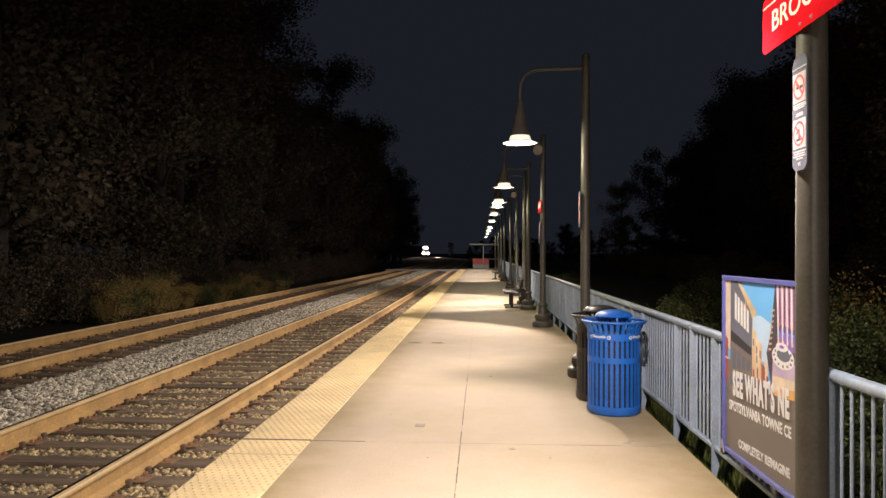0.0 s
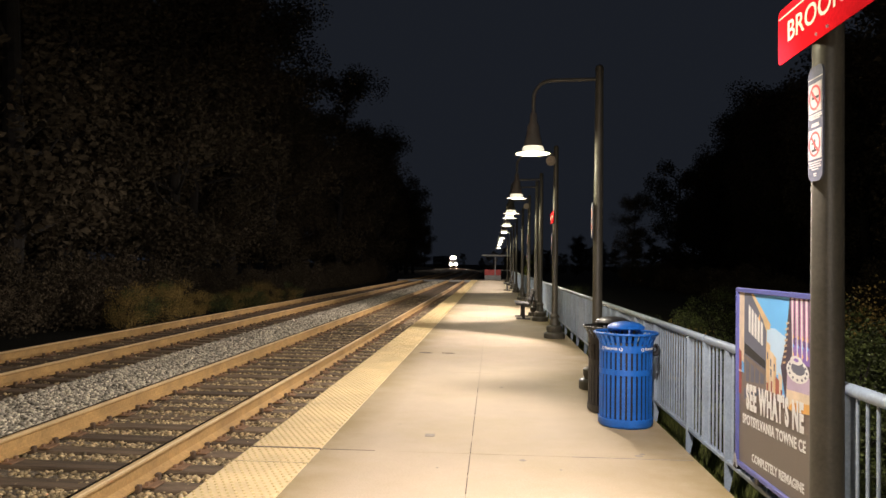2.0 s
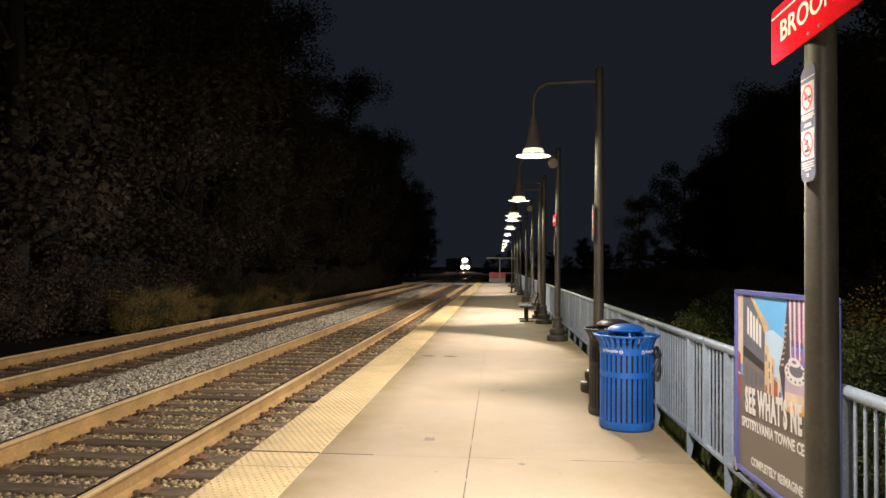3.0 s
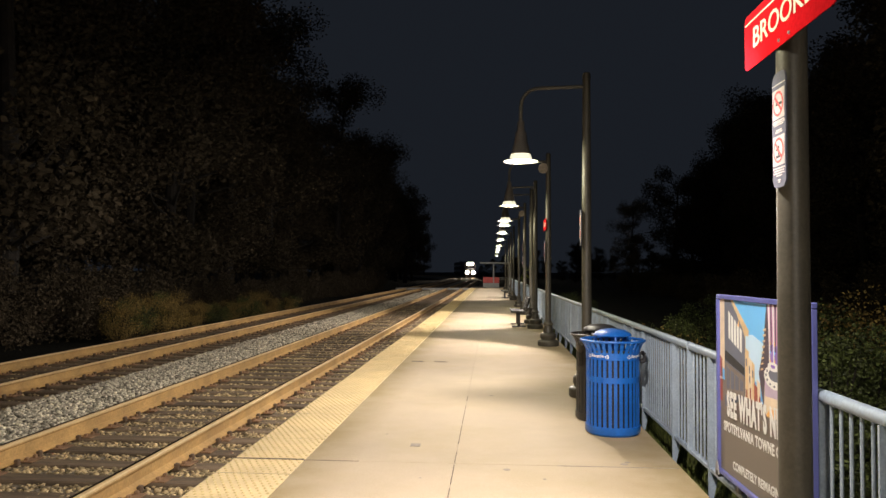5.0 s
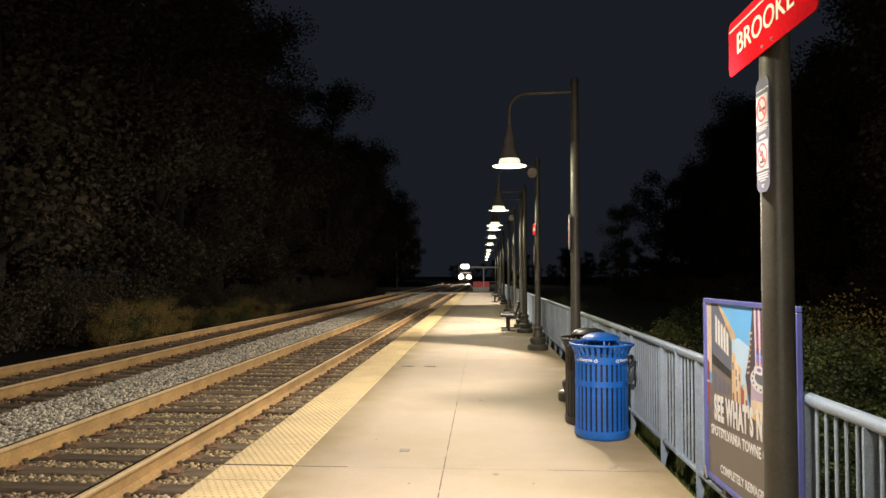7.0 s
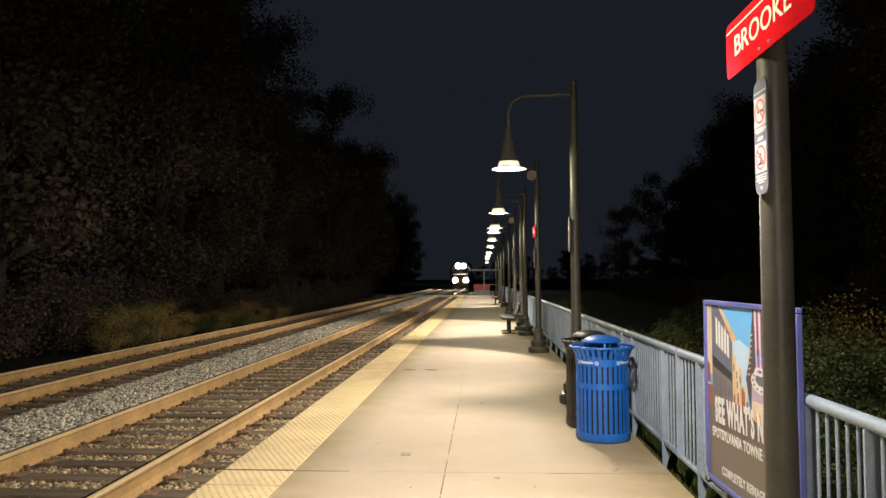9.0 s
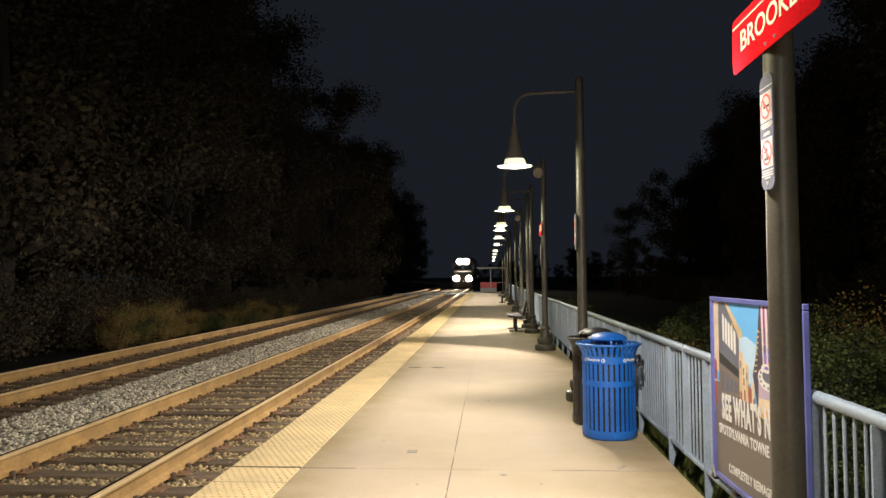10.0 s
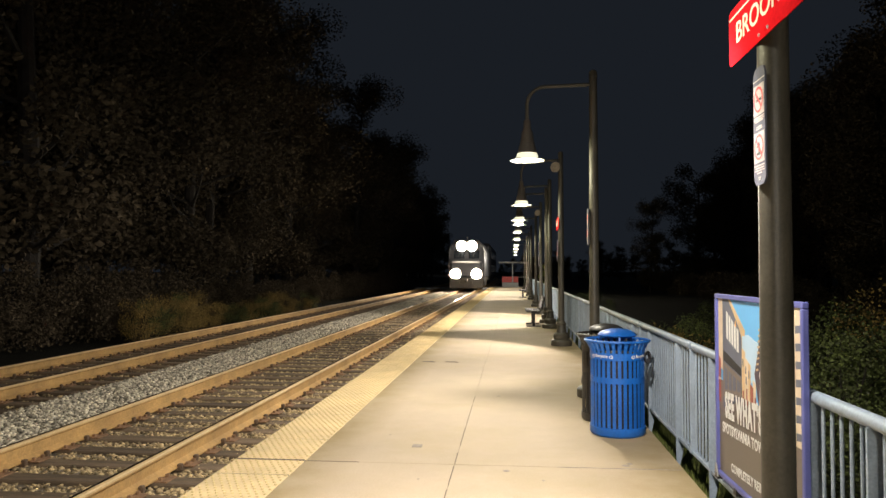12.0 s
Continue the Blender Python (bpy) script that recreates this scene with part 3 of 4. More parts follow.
def lamp_posts():
    # the post beside the poster carries its arm aslant; the others reach straight over the platform
    dx, dy = SLANT_X - NEAR_X, SLANT_Y - LAMP_Y[2]
    lamp_post(math.hypot(dx, dy), pose(NEAR_X, LAMP_Y[2], 0, 0, 0, math.degrees(math.atan2(-dy, -dx))))
    first = lamp_post(POST_X - LAMP_X, pose(POST_X, LAMP_Y[0], 0))
    for i, y in enumerate(LAMP_Y):
        lx, ly = LAMP_X, y
        if i == 2:
            lx, ly = SLANT_X, SLANT_Y
        elif i:
            copy_thing(first, pose(POST_X, y, 0))
        ways = THROW.get(y, (-1, 1))
        one = len(ways) < 2
        d = bpy.data.lights.new("lamp_light", "POINT")
        d.energy, d.color, d.shadow_soft_size = BULB_W * (0.65 if one else 0.55 if i == 2 else 1.0), SPILL_TINT, 0.05
        new("lamp_light", d).location = (lx, ly, LAMP_Z - 0.09)
        for way in ways:
            p = bpy.data.lights.new("lamp_pool", "SPOT")
            p.energy, p.color, p.shadow_soft_size = POOL_W * (1.1 if one else 0.88 if i == 2 else 1.0), LAMP_TINT, 0.05
            p.spot_size, p.spot_blend = radians(121), 0.25 if one else 0.8
            along = 4.2 if not one else 2.4 if y == 15.21 else 3.0
            new("lamp_pool", p).matrix_basis = look((lx, ly, LAMP_Z - 0.10), (lx - (2.2 if i == 2 else 3.3), ly + along * way, 0))
        # added fill spot at the near lamp only, to brighten the poster and fence
        if i == 2:
            p = bpy.data.lights.new("poster_fill", "SPOT")
            p.energy, p.color, p.shadow_soft_size = 300.0, LAMP_TINT, 0.05
            p.spot_size, p.spot_blend = radians(122), 0.5
            new("poster_fill", p).matrix_basis = look((lx, ly, LAMP_Z - 0.10), (lx + 0.6, ly + 1.3, 0))


def station_sign(y, x=POST_X - 0.075, z=2.715):
    s = thing("station_sign", pose(x, y - 0.012, z), "red metal station sign with white lettering on a post", "sign", "station signs")
    L, H = 0.45, 0.125
    pts, r = [], 0.03
    for cy, cz, a0 in ((L - r, H - r, 0), (-L + r, H - r, 90), (-L + r, -H + r, 180), (L - r, -H + r, 270)):
        for k in range(5):
            a = radians(a0 + k * 22.5)
            pts.append((cy + r * math.cos(a), cz + r * math.sin(a)))
    n = len(pts)
    g = Geo().add([(-0.002, p, q) for p, q in pts] + [(0.002, p, q) for p, q in pts], [tuple(range(n)), tuple(range(2 * n - 1, n - 1, -1))] + [(k, (k + 1) % n, n + (k + 1) % n, n + k) for k in range(n)])
    part("panel", g, M_REDSIGN, s)
    part("stripe", Geo().box((-0.0045, -L + 0.01, 0.082), (-0.0025, L - 0.01, 0.088)), M_CREAM, s, "thin white stripe")
    turn = Matrix(((0, 0, -1, 0), (-1, 0, 0, 0), (0, 1, 0, 0), (0, 0, 0, 1)))
    me = fit_width(letters("BROOKE", 0.09, 0.0008, bold=0.0008), 0.60, 0.092)
    me.materials.append(M_CREAM)
    part("lettering", me, M_CREAM, s, "white station name letters", at=pose(-0.0038, 0.335, -0.045) @ turn)
    for yy in (-0.05, 0.05):
        part("bolt", Geo().lathe([(0.008, 0), (0.005, 0.005)], 8, m=pose(-0.002, yy, -0.1, 0, -90, 0)), M_SIGNBACK, s)
    part("bracket", Geo().box((0.002, -0.05, -0.09), (0.02, 0.03, 0.09), 0.003), M_POST, s)
    return s


def plaque(y, x=POST_X - 0.078, z=2.2):
    s = thing("rules_plaque", pose(x, y, z), "grey-blue plaque with two red prohibition symbols, fixed to a lamp post", "sign", "rules plaques")
    L, H, r = 0.068, 0.235, 0.04
    pts = []
    for cy, cz, a0 in ((L - r, H - r, 0), (-L + r, H - r, 90), (-L + r, -H + r, 180), (L - r, -H + r, 270)):
        for k in range(6):
            a = radians(a0 + k * 18)
            pts.append((cy + r * math.cos(a), cz + r * math.sin(a)))
    n = len(pts)
    g = Geo().add([(-0.003, p, q) for p, q in pts] + [(0.004, p, q) for p, q in pts], [tuple(range(n)), tuple(range(2 * n - 1, n - 1, -1))] + [(k, (k + 1) % n, n + (k + 1) % n, n + k) for k in range(n)])
    part("plate", g, M_PLAQUE, s)
    part("rule_line", Geo().box((-0.0045, -0.064, 0.183), (-0.003, 0.064, 0.187)), M_PLAQUE_WHITE, s)
    for cz, kind in ((0.105, 0), (-0.085, 1)):
        sq = part("symbol_field", Geo().box((-0.0048, -0.058, cz - 0.06), (-0.003, 0.058, cz + 0.06)), M_PLAQUE_WHITE, s, "white symbol field")
        ring = Geo()
        vs = [(-0.0062, rr * math.cos(a), cz + rr * math.sin(a)) for a in [k * math.pi / 12 for k in range(24)] for rr in (0.052, 0.042)]
        ring.add(vs, [(2 * k, 2 * ((k + 1) % 24), 2 * ((k + 1) % 24) + 1, 2 * k + 1) for k in range(24)])
        q = 0.005
        ring.box((-0.0062, -0.044, -q), (-0.0052, 0.044, q), 0, 0, pose(0, 0, cz, 45))
        part("prohibition_ring", ring, M_REDRING, sq, "red prohibition ring")
        ink = Geo()
        if kind == 0:
            ink.box((-0.0057, -0.034, cz - 0.006), (-0.005, 0.026, cz + 0.005))
            ink.box((-0.0057, 0.022, cz + 0.008), (-0.005, 0.027, cz + 0.026))
        else:
            ink.box((-0.0057, -0.006, cz - 0.022), (-0.005, 0.006, cz + 0.02))
            ink.box((-0.0057, -0.03, cz - 0.03), (-0.005, 0.028, cz - 0.02))
            ink.box((-0.0057, 0.01, cz + 0.0), (-0.005, 0.028, cz + 0.008))
        part("pictogram", ink, M_INK, sq)
    bars = [(0.028, 0.06), (0.020, 0.045), (-0.002, 0.03), (-0.010, 0.035), (0.036, 0.055), (-0.157, 0.058), (-0.167, 0.05), (-0.177, 0.055), (-0.187, 0.03), (-0.205, 0.014), (-0.213, 0.010)]
    for bz, hw in bars:
        part("text_bar", Geo().box((-0.0045, -hw, bz - 0.0028), (-0.003, hw, bz + 0.0028)), M_PLAQUE_WHITE, s)
    part("bracket", Geo().box((0.004, -0.02, -0.17), (0.02, 0.02, 0.17), 0.003), M_POST, s)


def loudspeaker(y, z):
    s = thing("loudspeaker", pose(POST_X - 0.07, y - 0.02, z), "small tan horn loudspeaker fixed to a lamp post", "loudspeaker", "loudspeakers")
    t = pose(0, 0, 0, 90, 0, -25)
    part("horn", Geo().lathe([(0.11, 0.14), (0.115, 0.13), (0.07, 0.02), (0.04, -0.03), (0.04, -0.1)], 18, m=t), M_PATCH, s, smooth=True)
    part("bracket", Geo().box((-0.02, -0.03, -0.02), (0.07, 0.03, 0.02), 0.004), M_POST, s)


FENCE_X = 1.872


def fence_section(far=False, n=25, L=2.45):
    s = thing("fence_section", pose(FENCE_X, 0, 0), "grey painted metal picket fence section with a round handrail", "fence", "fence sections along the platform")
    pitch = L / n
    part("top_rail", Geo().tube([(0, 0.012, 1.0), (0, L - 0.020, 1.0)], 0.033, 12), M_FENCE, s, "round grey handrail", smooth=True)
    part("bottom_rail", Geo().box((-0.022, 0.004, 0.115), (0.022, L - 0.004, 0.150), 0.006), M_FENCE, s)
    # flat posts set across the fence, their feet cut to a curve
    prof = [(-0.034, -0.28), (-0.034, 0.975), (0.024, 0.975), (0.034, 0.955), (0.034, 0.10), (0.026, 0.02), (0.008, -0.06), (-0.006, -0.14), (-0.010, -0.28)]
    m = len(prof)
    flat = Geo().add([(x, y, z) for y in (-0.008, 0.008) for x, z in prof],
                     [tuple(range(m)), tuple(range(2 * m - 1, m - 1, -1))] + [(k, (k + 1) % m, m + (k + 1) % m, m + k) for k in range(m)]).mesh("post", [M_FENCE])
    posts = (L * 0.205, L * 0.755)
    for y in posts:
        part("post", flat, M_FENCE, s, "flat steel fence post with a curved foot", at=pose(0, y, 0))
    end = Geo().box((-0.028, -0.006, 0.118), (0.028, 0.006, 0.985), 0.003).mesh("end_bar", [M_FENCE])
    for y in (0.012, L - 0.012):
        part("end_bar", end, M_FENCE, s, "flat bar that closes the fence section", at=pose(0, y, 0))
    pm = Geo().lathe([(0.0095, 0.148), (0.0095, 0.975)], 8).mesh("picket", [M_FENCE], True)
    rows = [k * pitch for k in range(1, n) if min(abs(k * pitch - y) for y in posts) > 0.03]
    if far:
        g = Geo()
        for y in rows:
            g.lathe([(0.0095, 0.148), (0.0095, 0.975)], 5, (0, y, 0))
        tagged(part("far_pickets", g, M_FENCE, s), kind="stuff")
    else:
        for y in rows:
            part("picket", pm, M_FENCE, s, at=pose(0, y, 0))
    return s


def fence():
    y0 = 2.84 - 2.45 * 2
    a = fence_section()
    a.matrix_basis = pose(FENCE_X, y0, 0)
    for k in range(1, 11):
        copy_thing(a, pose(FENCE_X, y0 + 2.45 * k, 0))
    b = fence_section(True)
    y0 += 2.45 * 11
    b.matrix_basis = pose(FENCE_X, y0, 0)
    for k in range(1, 17):
        copy_thing(b, pose(FENCE_X, y0 + 2.45 * k, 0))


def litter_can(x, y, paint, word, label):
    s = thing("litter_can", pose(x, y, 0), label, "litter bin", "litter cans beside the fence")
    prof = [(0.262, 0.085), (0.262, 0.62), (0.262, 0.80), (0.273, 0.85), (0.297, 0.90), (0.325, 0.93)]
    n = 31
    g = Geo()
    w = 0.0155
    vs = []
    for r, z in prof:
        for rr in (r, r - 0.006):
            for sw in (-w, w):
                k = r / 0.262
                vs.append((rr, sw * k, z))
    fs = []
    for i in range(len(prof) - 1):
        o = 4 * i
        fs += [(o, o + 1, o + 5, o + 4), (o + 3, o + 2, o + 6, o + 7), (o + 2, o, o + 4, o + 6), (o + 1, o + 3, o + 7, o + 5)]
    g.add(vs, fs)
    slat = g.mesh("slat", [paint])
    for k in range(n):
        part("slat", slat, paint, s, at=pose(0, 0, 0, 0, 0, 360 * k / n))
    part("base_ring", Geo().lathe([(0.245, 0.0), (0.262, 0.012), (0.272, 0.03), (0.272, 0.09), (0.266, 0.095), (0.256, 0.09), (0.256, 0.02)], 36), paint, s, smooth=True)
    part("middle_band", Geo().lathe([(0.2645, 0.525), (0.2645, 0.58), (0.256, 0.58), (0.256, 0.525), (0.2645, 0.525)], 36, caps=False), paint, s, smooth=True)
    band = part("top_band", Geo().lathe([(0.2655, 0.75), (0.2665, 0.82), (0.256, 0.82), (0.256, 0.75), (0.2655, 0.75)], 36, caps=False), paint, s, smooth=True)
    part("rim", Geo().lathe([(0.317 + 0.012 * math.cos(a), 0.932 + 0.012 * math.sin(a)) for a in [k * math.pi / 4 for k in range(9)]], 36, caps=False), paint, s, smooth=True)
    part("liner", Geo().lathe([(0.225, 0.03), (0.235, 0.80), (0.20, 0.80)], 28), M_LINER, s, "dark plastic liner")
    part("lid", Geo().lathe([(0.185, 0.975), (0.192, 0.982), (0.17, 1.01), (0.12, 1.033), (0.06, 1.044), (0.01, 1.047)], 32), paint, s, "domed rain lid", smooth=True)
    for a in (30, 150, 270):
        c, q = math.cos(radians(a)), math.sin(radians(a))
        part("lid_bracket", Geo().tube([(0.255 * c, 0.255 * q, 0.79), (0.21 * c, 0.21 * q, 0.87), (0.16 * c, 0.16 * q, 0.99)], 0.011, 6), paint, s)
    if word:
        for k in range(4):
            a0 = radians(-90 - 43 + 92 * k)
            me = fit_width(letters("Recycle", 0.03, 0.0006, bold=0.001), 0.145, 0.038)
            for v in me.vertices:
                a = a0 + (v.co.x - 0.0725) / 0.2685
                r = 0.2680 + v.co.z
                v.co = (r * math.cos(a), r * math.sin(a), 0.768 + v.co.y)
            me.materials.append(M_WHITE)
            part("lettering", me, M_WHITE, band, "white printed word")
            for da in (-22.5, 22.5):
                g = Geo()
                vs = []
                for j in range(15):
                    b = j * math.pi / 7
                    for rr in (0.019, 0.010):
                        a = a0 + radians(da) + rr * math.cos(b) / 0.2685
                        vs.append((0.2685 * math.cos(a), 0.2685 * math.sin(a), 0.785 + rr * math.sin(b)))
                g.add(vs, [(2 * j, 2 * j + 2, 2 * j + 3, 2 * j + 1) for j in range(14) if j % 5 != 4])
                part("recycling_ring", g, M_WHITE, band, "white ring of arrows")
        g = Geo()
        for k in range(3):
            pts = [(0.30 + 0.03 * math.cos(t), 0.02 * (k - 1) + 0.01 * math.sin(2 * t), 0.76 + (0.055 - 0.012 * k) * math.sin(t)) for t in [j * math.pi / 7 for j in range(15)]]
            g.tube(pts, 0.011, 6)
        part("bag_knot", g, M_LINER, s, "knotted black bag end", smooth=True, at=pose(0, 0, 0.0, 0, 0, 5))
    return s


def poster():
    """The framed advertisement on the fence: x faces the platform, u runs along it, z up."""
    Y1, Z0 = 4.275, 0.235
    W, H, K = 1.475, 1.233, 1.058
    s = thing("poster_case", pose(1.799, Y1, Z0, 0, 0, 1.0), "framed advertising poster hung on the fence, city picture over brown", "poster")

    def quad(name, pts, d, material, parent=s, label=""):
        n = len(pts)
        g = Geo().add([(-d, -u * K, v) for u, v in pts] + [(-d + 0.0008, -u * K, v) for u, v in pts],
                      [tuple(range(n)), tuple(range(2 * n - 1, n - 1, -1))] + [(k, (k + 1) % n, n + (k + 1) % n, n + k) for k in range(n)])
        return part(name, g, material, parent, label)

    def disc(name, cu, cv, ru, rv, d, material, n=20):
        return quad(name, [(cu + ru * math.cos(t), cv + rv * math.sin(t)) for t in [2 * math.pi * k / n for k in range(n)]], d, material, pic)

    F = 0.032
    for nm, lo, hi in (("frame_top", (-0.022, -W, H - F), (0.012, 0, H)), ("frame_bottom", (-0.022, -W, 0), (0.012, 0, F)),
                       ("frame_side", (-0.022, -F, F + 0.001), (0.012, 0, H - F - 0.001)), ("frame_side", (-0.022, -W, F + 0.001), (0.012, -W + F, H - F - 0.001))):
        part(nm, Geo().box(lo, hi, 0.005), M_FRAME, s, "violet-blue metal frame")
    part("backing", Geo().box((0.0, -W + 0.01, 0.01), (0.011, -0.01, H - 0.01), 0.003), M_FRAME, s)
    a, b, top, split = F / K, (W - F) / K, H - F, 0.45
    quad("brown_panel", [(a, F), (b, F), (b, split), (a, split)], 0.002, M_BROWN)
    pic = quad("picture_sky", [(a, split), (b, split), (b, top), (a, top)], 0.002, M_SKYP, s, "printed street picture under a blue sky")
    # pale cloud low in the sky
    quad("picture_cloud", [(0.40, 0.72), (0.80, 0.72), (0.80, 0.95), (0.60, 1.00), (0.40, 0.98)], 0.0028, M_CLOUDP, pic)
    quad("picture_street", [(a, split), (b, split), (b, split + 0.12), (0.62, split + 0.16), (0.50, split + 0.20), (a, split + 0.20)], 0.0036, M_STREETP, pic)
    # cream edge building with a brick foot
    quad("picture_edge", [(a, split + 0.30), (0.115, split + 0.27), (0.130, top), (a, top)], 0.0044, M_CREAMP, pic)
    quad("picture_brick", [(a, 0.50), (0.075, 0.50), (0.075, 0.79), (a, 0.81)], 0.0052, M_REDP, pic)
    quad("picture_brick_cap", [(a, 0.65), (0.08, 0.65), (0.08, 0.665), (a, 0.665)], 0.0060, M_CREAMP, pic)
    # slate shop with a sand cornice
    quad("picture_cornice", [(0.20, top), (0.275, top), (0.545, 1.02), (0.535, 0.985), (0.49, 0.985), (0.48, 0.60), (0.12, 0.50), (0.135, top)], 0.0046, M_SANDP, pic)
    quad("picture_store", [(0.12, 0.47), (0.48, 0.58), (0.485, 0.97), (0.44, 1.03), (0.235, top), (0.125, top)], 0.0056, M_DARKB, pic)
    quad("picture_store_shade", [(0.13, 0.79), (0.475, 0.73), (0.475, 0.78), (0.13, 0.86)], 0.0064, M_INK, pic)
    quad("picture_shopfront", [(0.13, 0.55), (0.475, 0.60), (0.475, 0.72), (0.13, 0.78)], 0.0062, M_STREETP, pic)
    for k in range(4):
        u = 0.16 + 0.08 * k
        quad("picture_shop_window", [(u, 0.60 + 0.008 * k), (u + 0.055, 0.605 + 0.008 * k), (u + 0.055, 0.735 - 0.016 * k), (u, 0.75 - 0.016 * k)], 0.0070, M_DARKB, pic)
    for k in range(5):
        u = 0.202 + 0.050 * k
        lo, hi = 0.945 - 0.016 * k, 1.125 - 0.024 * k
        quad("sign_bar", [(u, lo), (u + 0.034, lo - 0.011), (u + 0.034, hi - 0.016), (u, hi)], 0.0072, M_WHITE, pic)
    quad("sign_accent", [(0.365, 1.040), (0.395, 1.030), (0.385, 1.075)], 0.0080, M_ORANGE, pic)
    # facades down the street
    for k, (u, w, h, m) in enumerate(((0.487, 0.055, 0.91, M_SANDP), (0.535, 0.06, 0.86, M_CREAMP), (0.585, 0.045, 0.84, M_SANDP), (0.625, 0.05, 0.71, M_REDP), (0.665, 0.05, 0.74, M_CREAMP))):
        quad("picture_facade", [(u, 0.60), (u + w, 0.60), (u + w, h - 0.02), (u, h)], 0.0048 + 0.0009 * (k % 2), m, pic)
    for u, v in ((0.50, 0.80), (0.548, 0.76), (0.552, 0.70), (0.60, 0.74)):
        quad("picture_facade_window", [(u, v), (u + 0.016, v - 0.004), (u + 0.016, v + 0.04), (u, v + 0.045)], 0.0066, M_DARKB, pic)
    for u, h in ((0.50, 0.09), (0.56, 0.11), (0.70, 0.08)):
        quad("picture_bollard", [(u, 0.56), (u + 0.02, 0.56), (u + 0.02, 0.56 + h), (u, 0.56 + h)], 0.0068, M_REDP, pic)
    # the dark tower, its coloured strips and the round dial
    quad("picture_tower", [(0.70, 0.78), (0.765, 0.93), (0.815, top), (b, top), (b, 0.58), (0.77, 0.58)], 0.0062, M_TOWERP, pic)
    for k in range(8):
        z = 0.80 + 0.034 * k
        u = 0.728 + 0.0065 * k
        quad("picture_balcony", [(u, z), (u + 0.036, z + 0.008), (u + 0.036, z + 0.020), (u, z + 0.012)], 0.0070, M_SANDP, pic)
    quad("picture_screen", [(0.855, 0.86), (1.22, 0.84), (1.24, top), (0.832, top)], 0.0070, M_PINK, pic)
    quad("picture_screen_low", [(0.855, 0.84), (1.22, 0.82), (1.22, 0.94), (0.852, 0.98)], 0.0078, M_PURPLE, pic)
    for k in range(7):
        u = 0.846 + 0.058 * k
        quad("picture_light_strip", [(u + 0.01, 0.86), (u + 0.022, 0.86), (u + 0.016, top), (u, top)], 0.0086, M_WHITE, pic)
        quad("picture_dark_strip", [(u + 0.034, 0.93), (u + 0.046, 0.93), (u + 0.044, top), (u + 0.030, top)], 0.0086, M_TOWERP, pic)
        for q in range(3):
            quad("picture_ornament", [(u + 0.022, 0.86 + 0.05 * q), (u + 0.036, 0.875 + 0.05 * q), (u + 0.022, 0.89 + 0.05 * q)], 0.0094, (M_ORANGE, M_SKYP)[q % 2], pic)
    quad("picture_drum", [(0.775, 0.56), (0.85, 0.545), (1.06, 0.565), (1.17, 0.60), (1.19, 0.76), (0.79, 0.78)], 0.0074, M_CREAMP, pic)
    quad("picture_drum_shade", [(0.79, 0.66), (1.18, 0.68), (1.19, 0.76), (0.79, 0.78)], 0.0082, M_LILACP, pic)
    quad("picture_drum_foot", [(0.80, 0.55), (0.85, 0.545), (1.06, 0.565), (1.16, 0.60), (1.16, 0.635), (0.86, 0.595)], 0.0084, M_ORANGE, pic)
    disc("picture_dial", 0.925, 0.785, 0.140, 0.068, 0.0102, M_WHITE)
    disc("picture_dial_core", 0.935, 0.800, 0.085, 0.036, 0.0110, M_DARKB)
    disc("picture_small_dial", 0.915, 0.845, 0.075, 0.026, 0.0116, M_WHITE)
    disc("picture_small_dial_core", 0.915, 0.847, 0.030, 0.010, 0.0124, M_PURPLE)
    for k in range(12):
        t = math.pi * k / 6
        disc("picture_dial_hole", 0.928 + 0.112 * math.cos(t), 0.788 + 0.052 * math.sin(t), 0.011, 0.008, 0.0112, M_DARKB, 8)
    quad("picture_tan_edge", [(b - 0.12, split + 0.05), (b, split + 0.05), (b, top), (b - 0.09, top)], 0.0100, M_CREAMP, pic)
    for k in range(7):
        z = split + 0.08 + 0.09 * k
        quad("picture_window_row", [(b - 0.08, z), (b - 0.01, z + 0.01), (b - 0.01, z + 0.045), (b - 0.08, z + 0.04)], 0.0110, M_DARKB, pic)
    turn = Matrix(((0, 0, -1, 0), (-1, 0, 0, 0), (0, 1, 0, 0), (0, 0, 0, 1)))
    for text, u, v, w, h, bold in (("SEE WHAT'S NE", 0.186, 0.416, 0.83, 0.182, 0.0135), ("SPOTSYLVANIA TOWNE CE", 0.098, 0.306, 0.92, 0.069, 0.003), ("COMPLETELY REIMAGINE", 0.262, 0.083, 0.74, 0.058, 0.003)):
        me = fit_width(letters(text, h, 0.0006, spacing=1.15 if h > 0.1 else 1.04, bold=bold), w * K, h)
        me.materials.append(M_WHITE)
        part("lettering", me, M_WHITE, s, "white printed words", at=pose(-0.0134 if h > 0.1 else -0.0040, -u * K, v) @ turn @ pose(0, 0, 0, 0, 0, 2.0))
    for u in (0.02, 0.42, 0.9, 1.3):
        g = Geo().box((-0.03, -u - 0.03, -0.03), (0.02, -u + 0.03, 0.012), 0.006)
        part("clip", g, M_BLACK, s, "black mounting clip")
    part("hook", Geo().tube([(-0.026, -0.005, -0.01), (-0.03, -0.028, 0.075)], 0.006, 6).tube([(-0.026, -0.06, -0.01), (-0.03, -0.030, 0.075)], 0.006, 6), M_SIGNBACK, s, "bent steel wire hook")


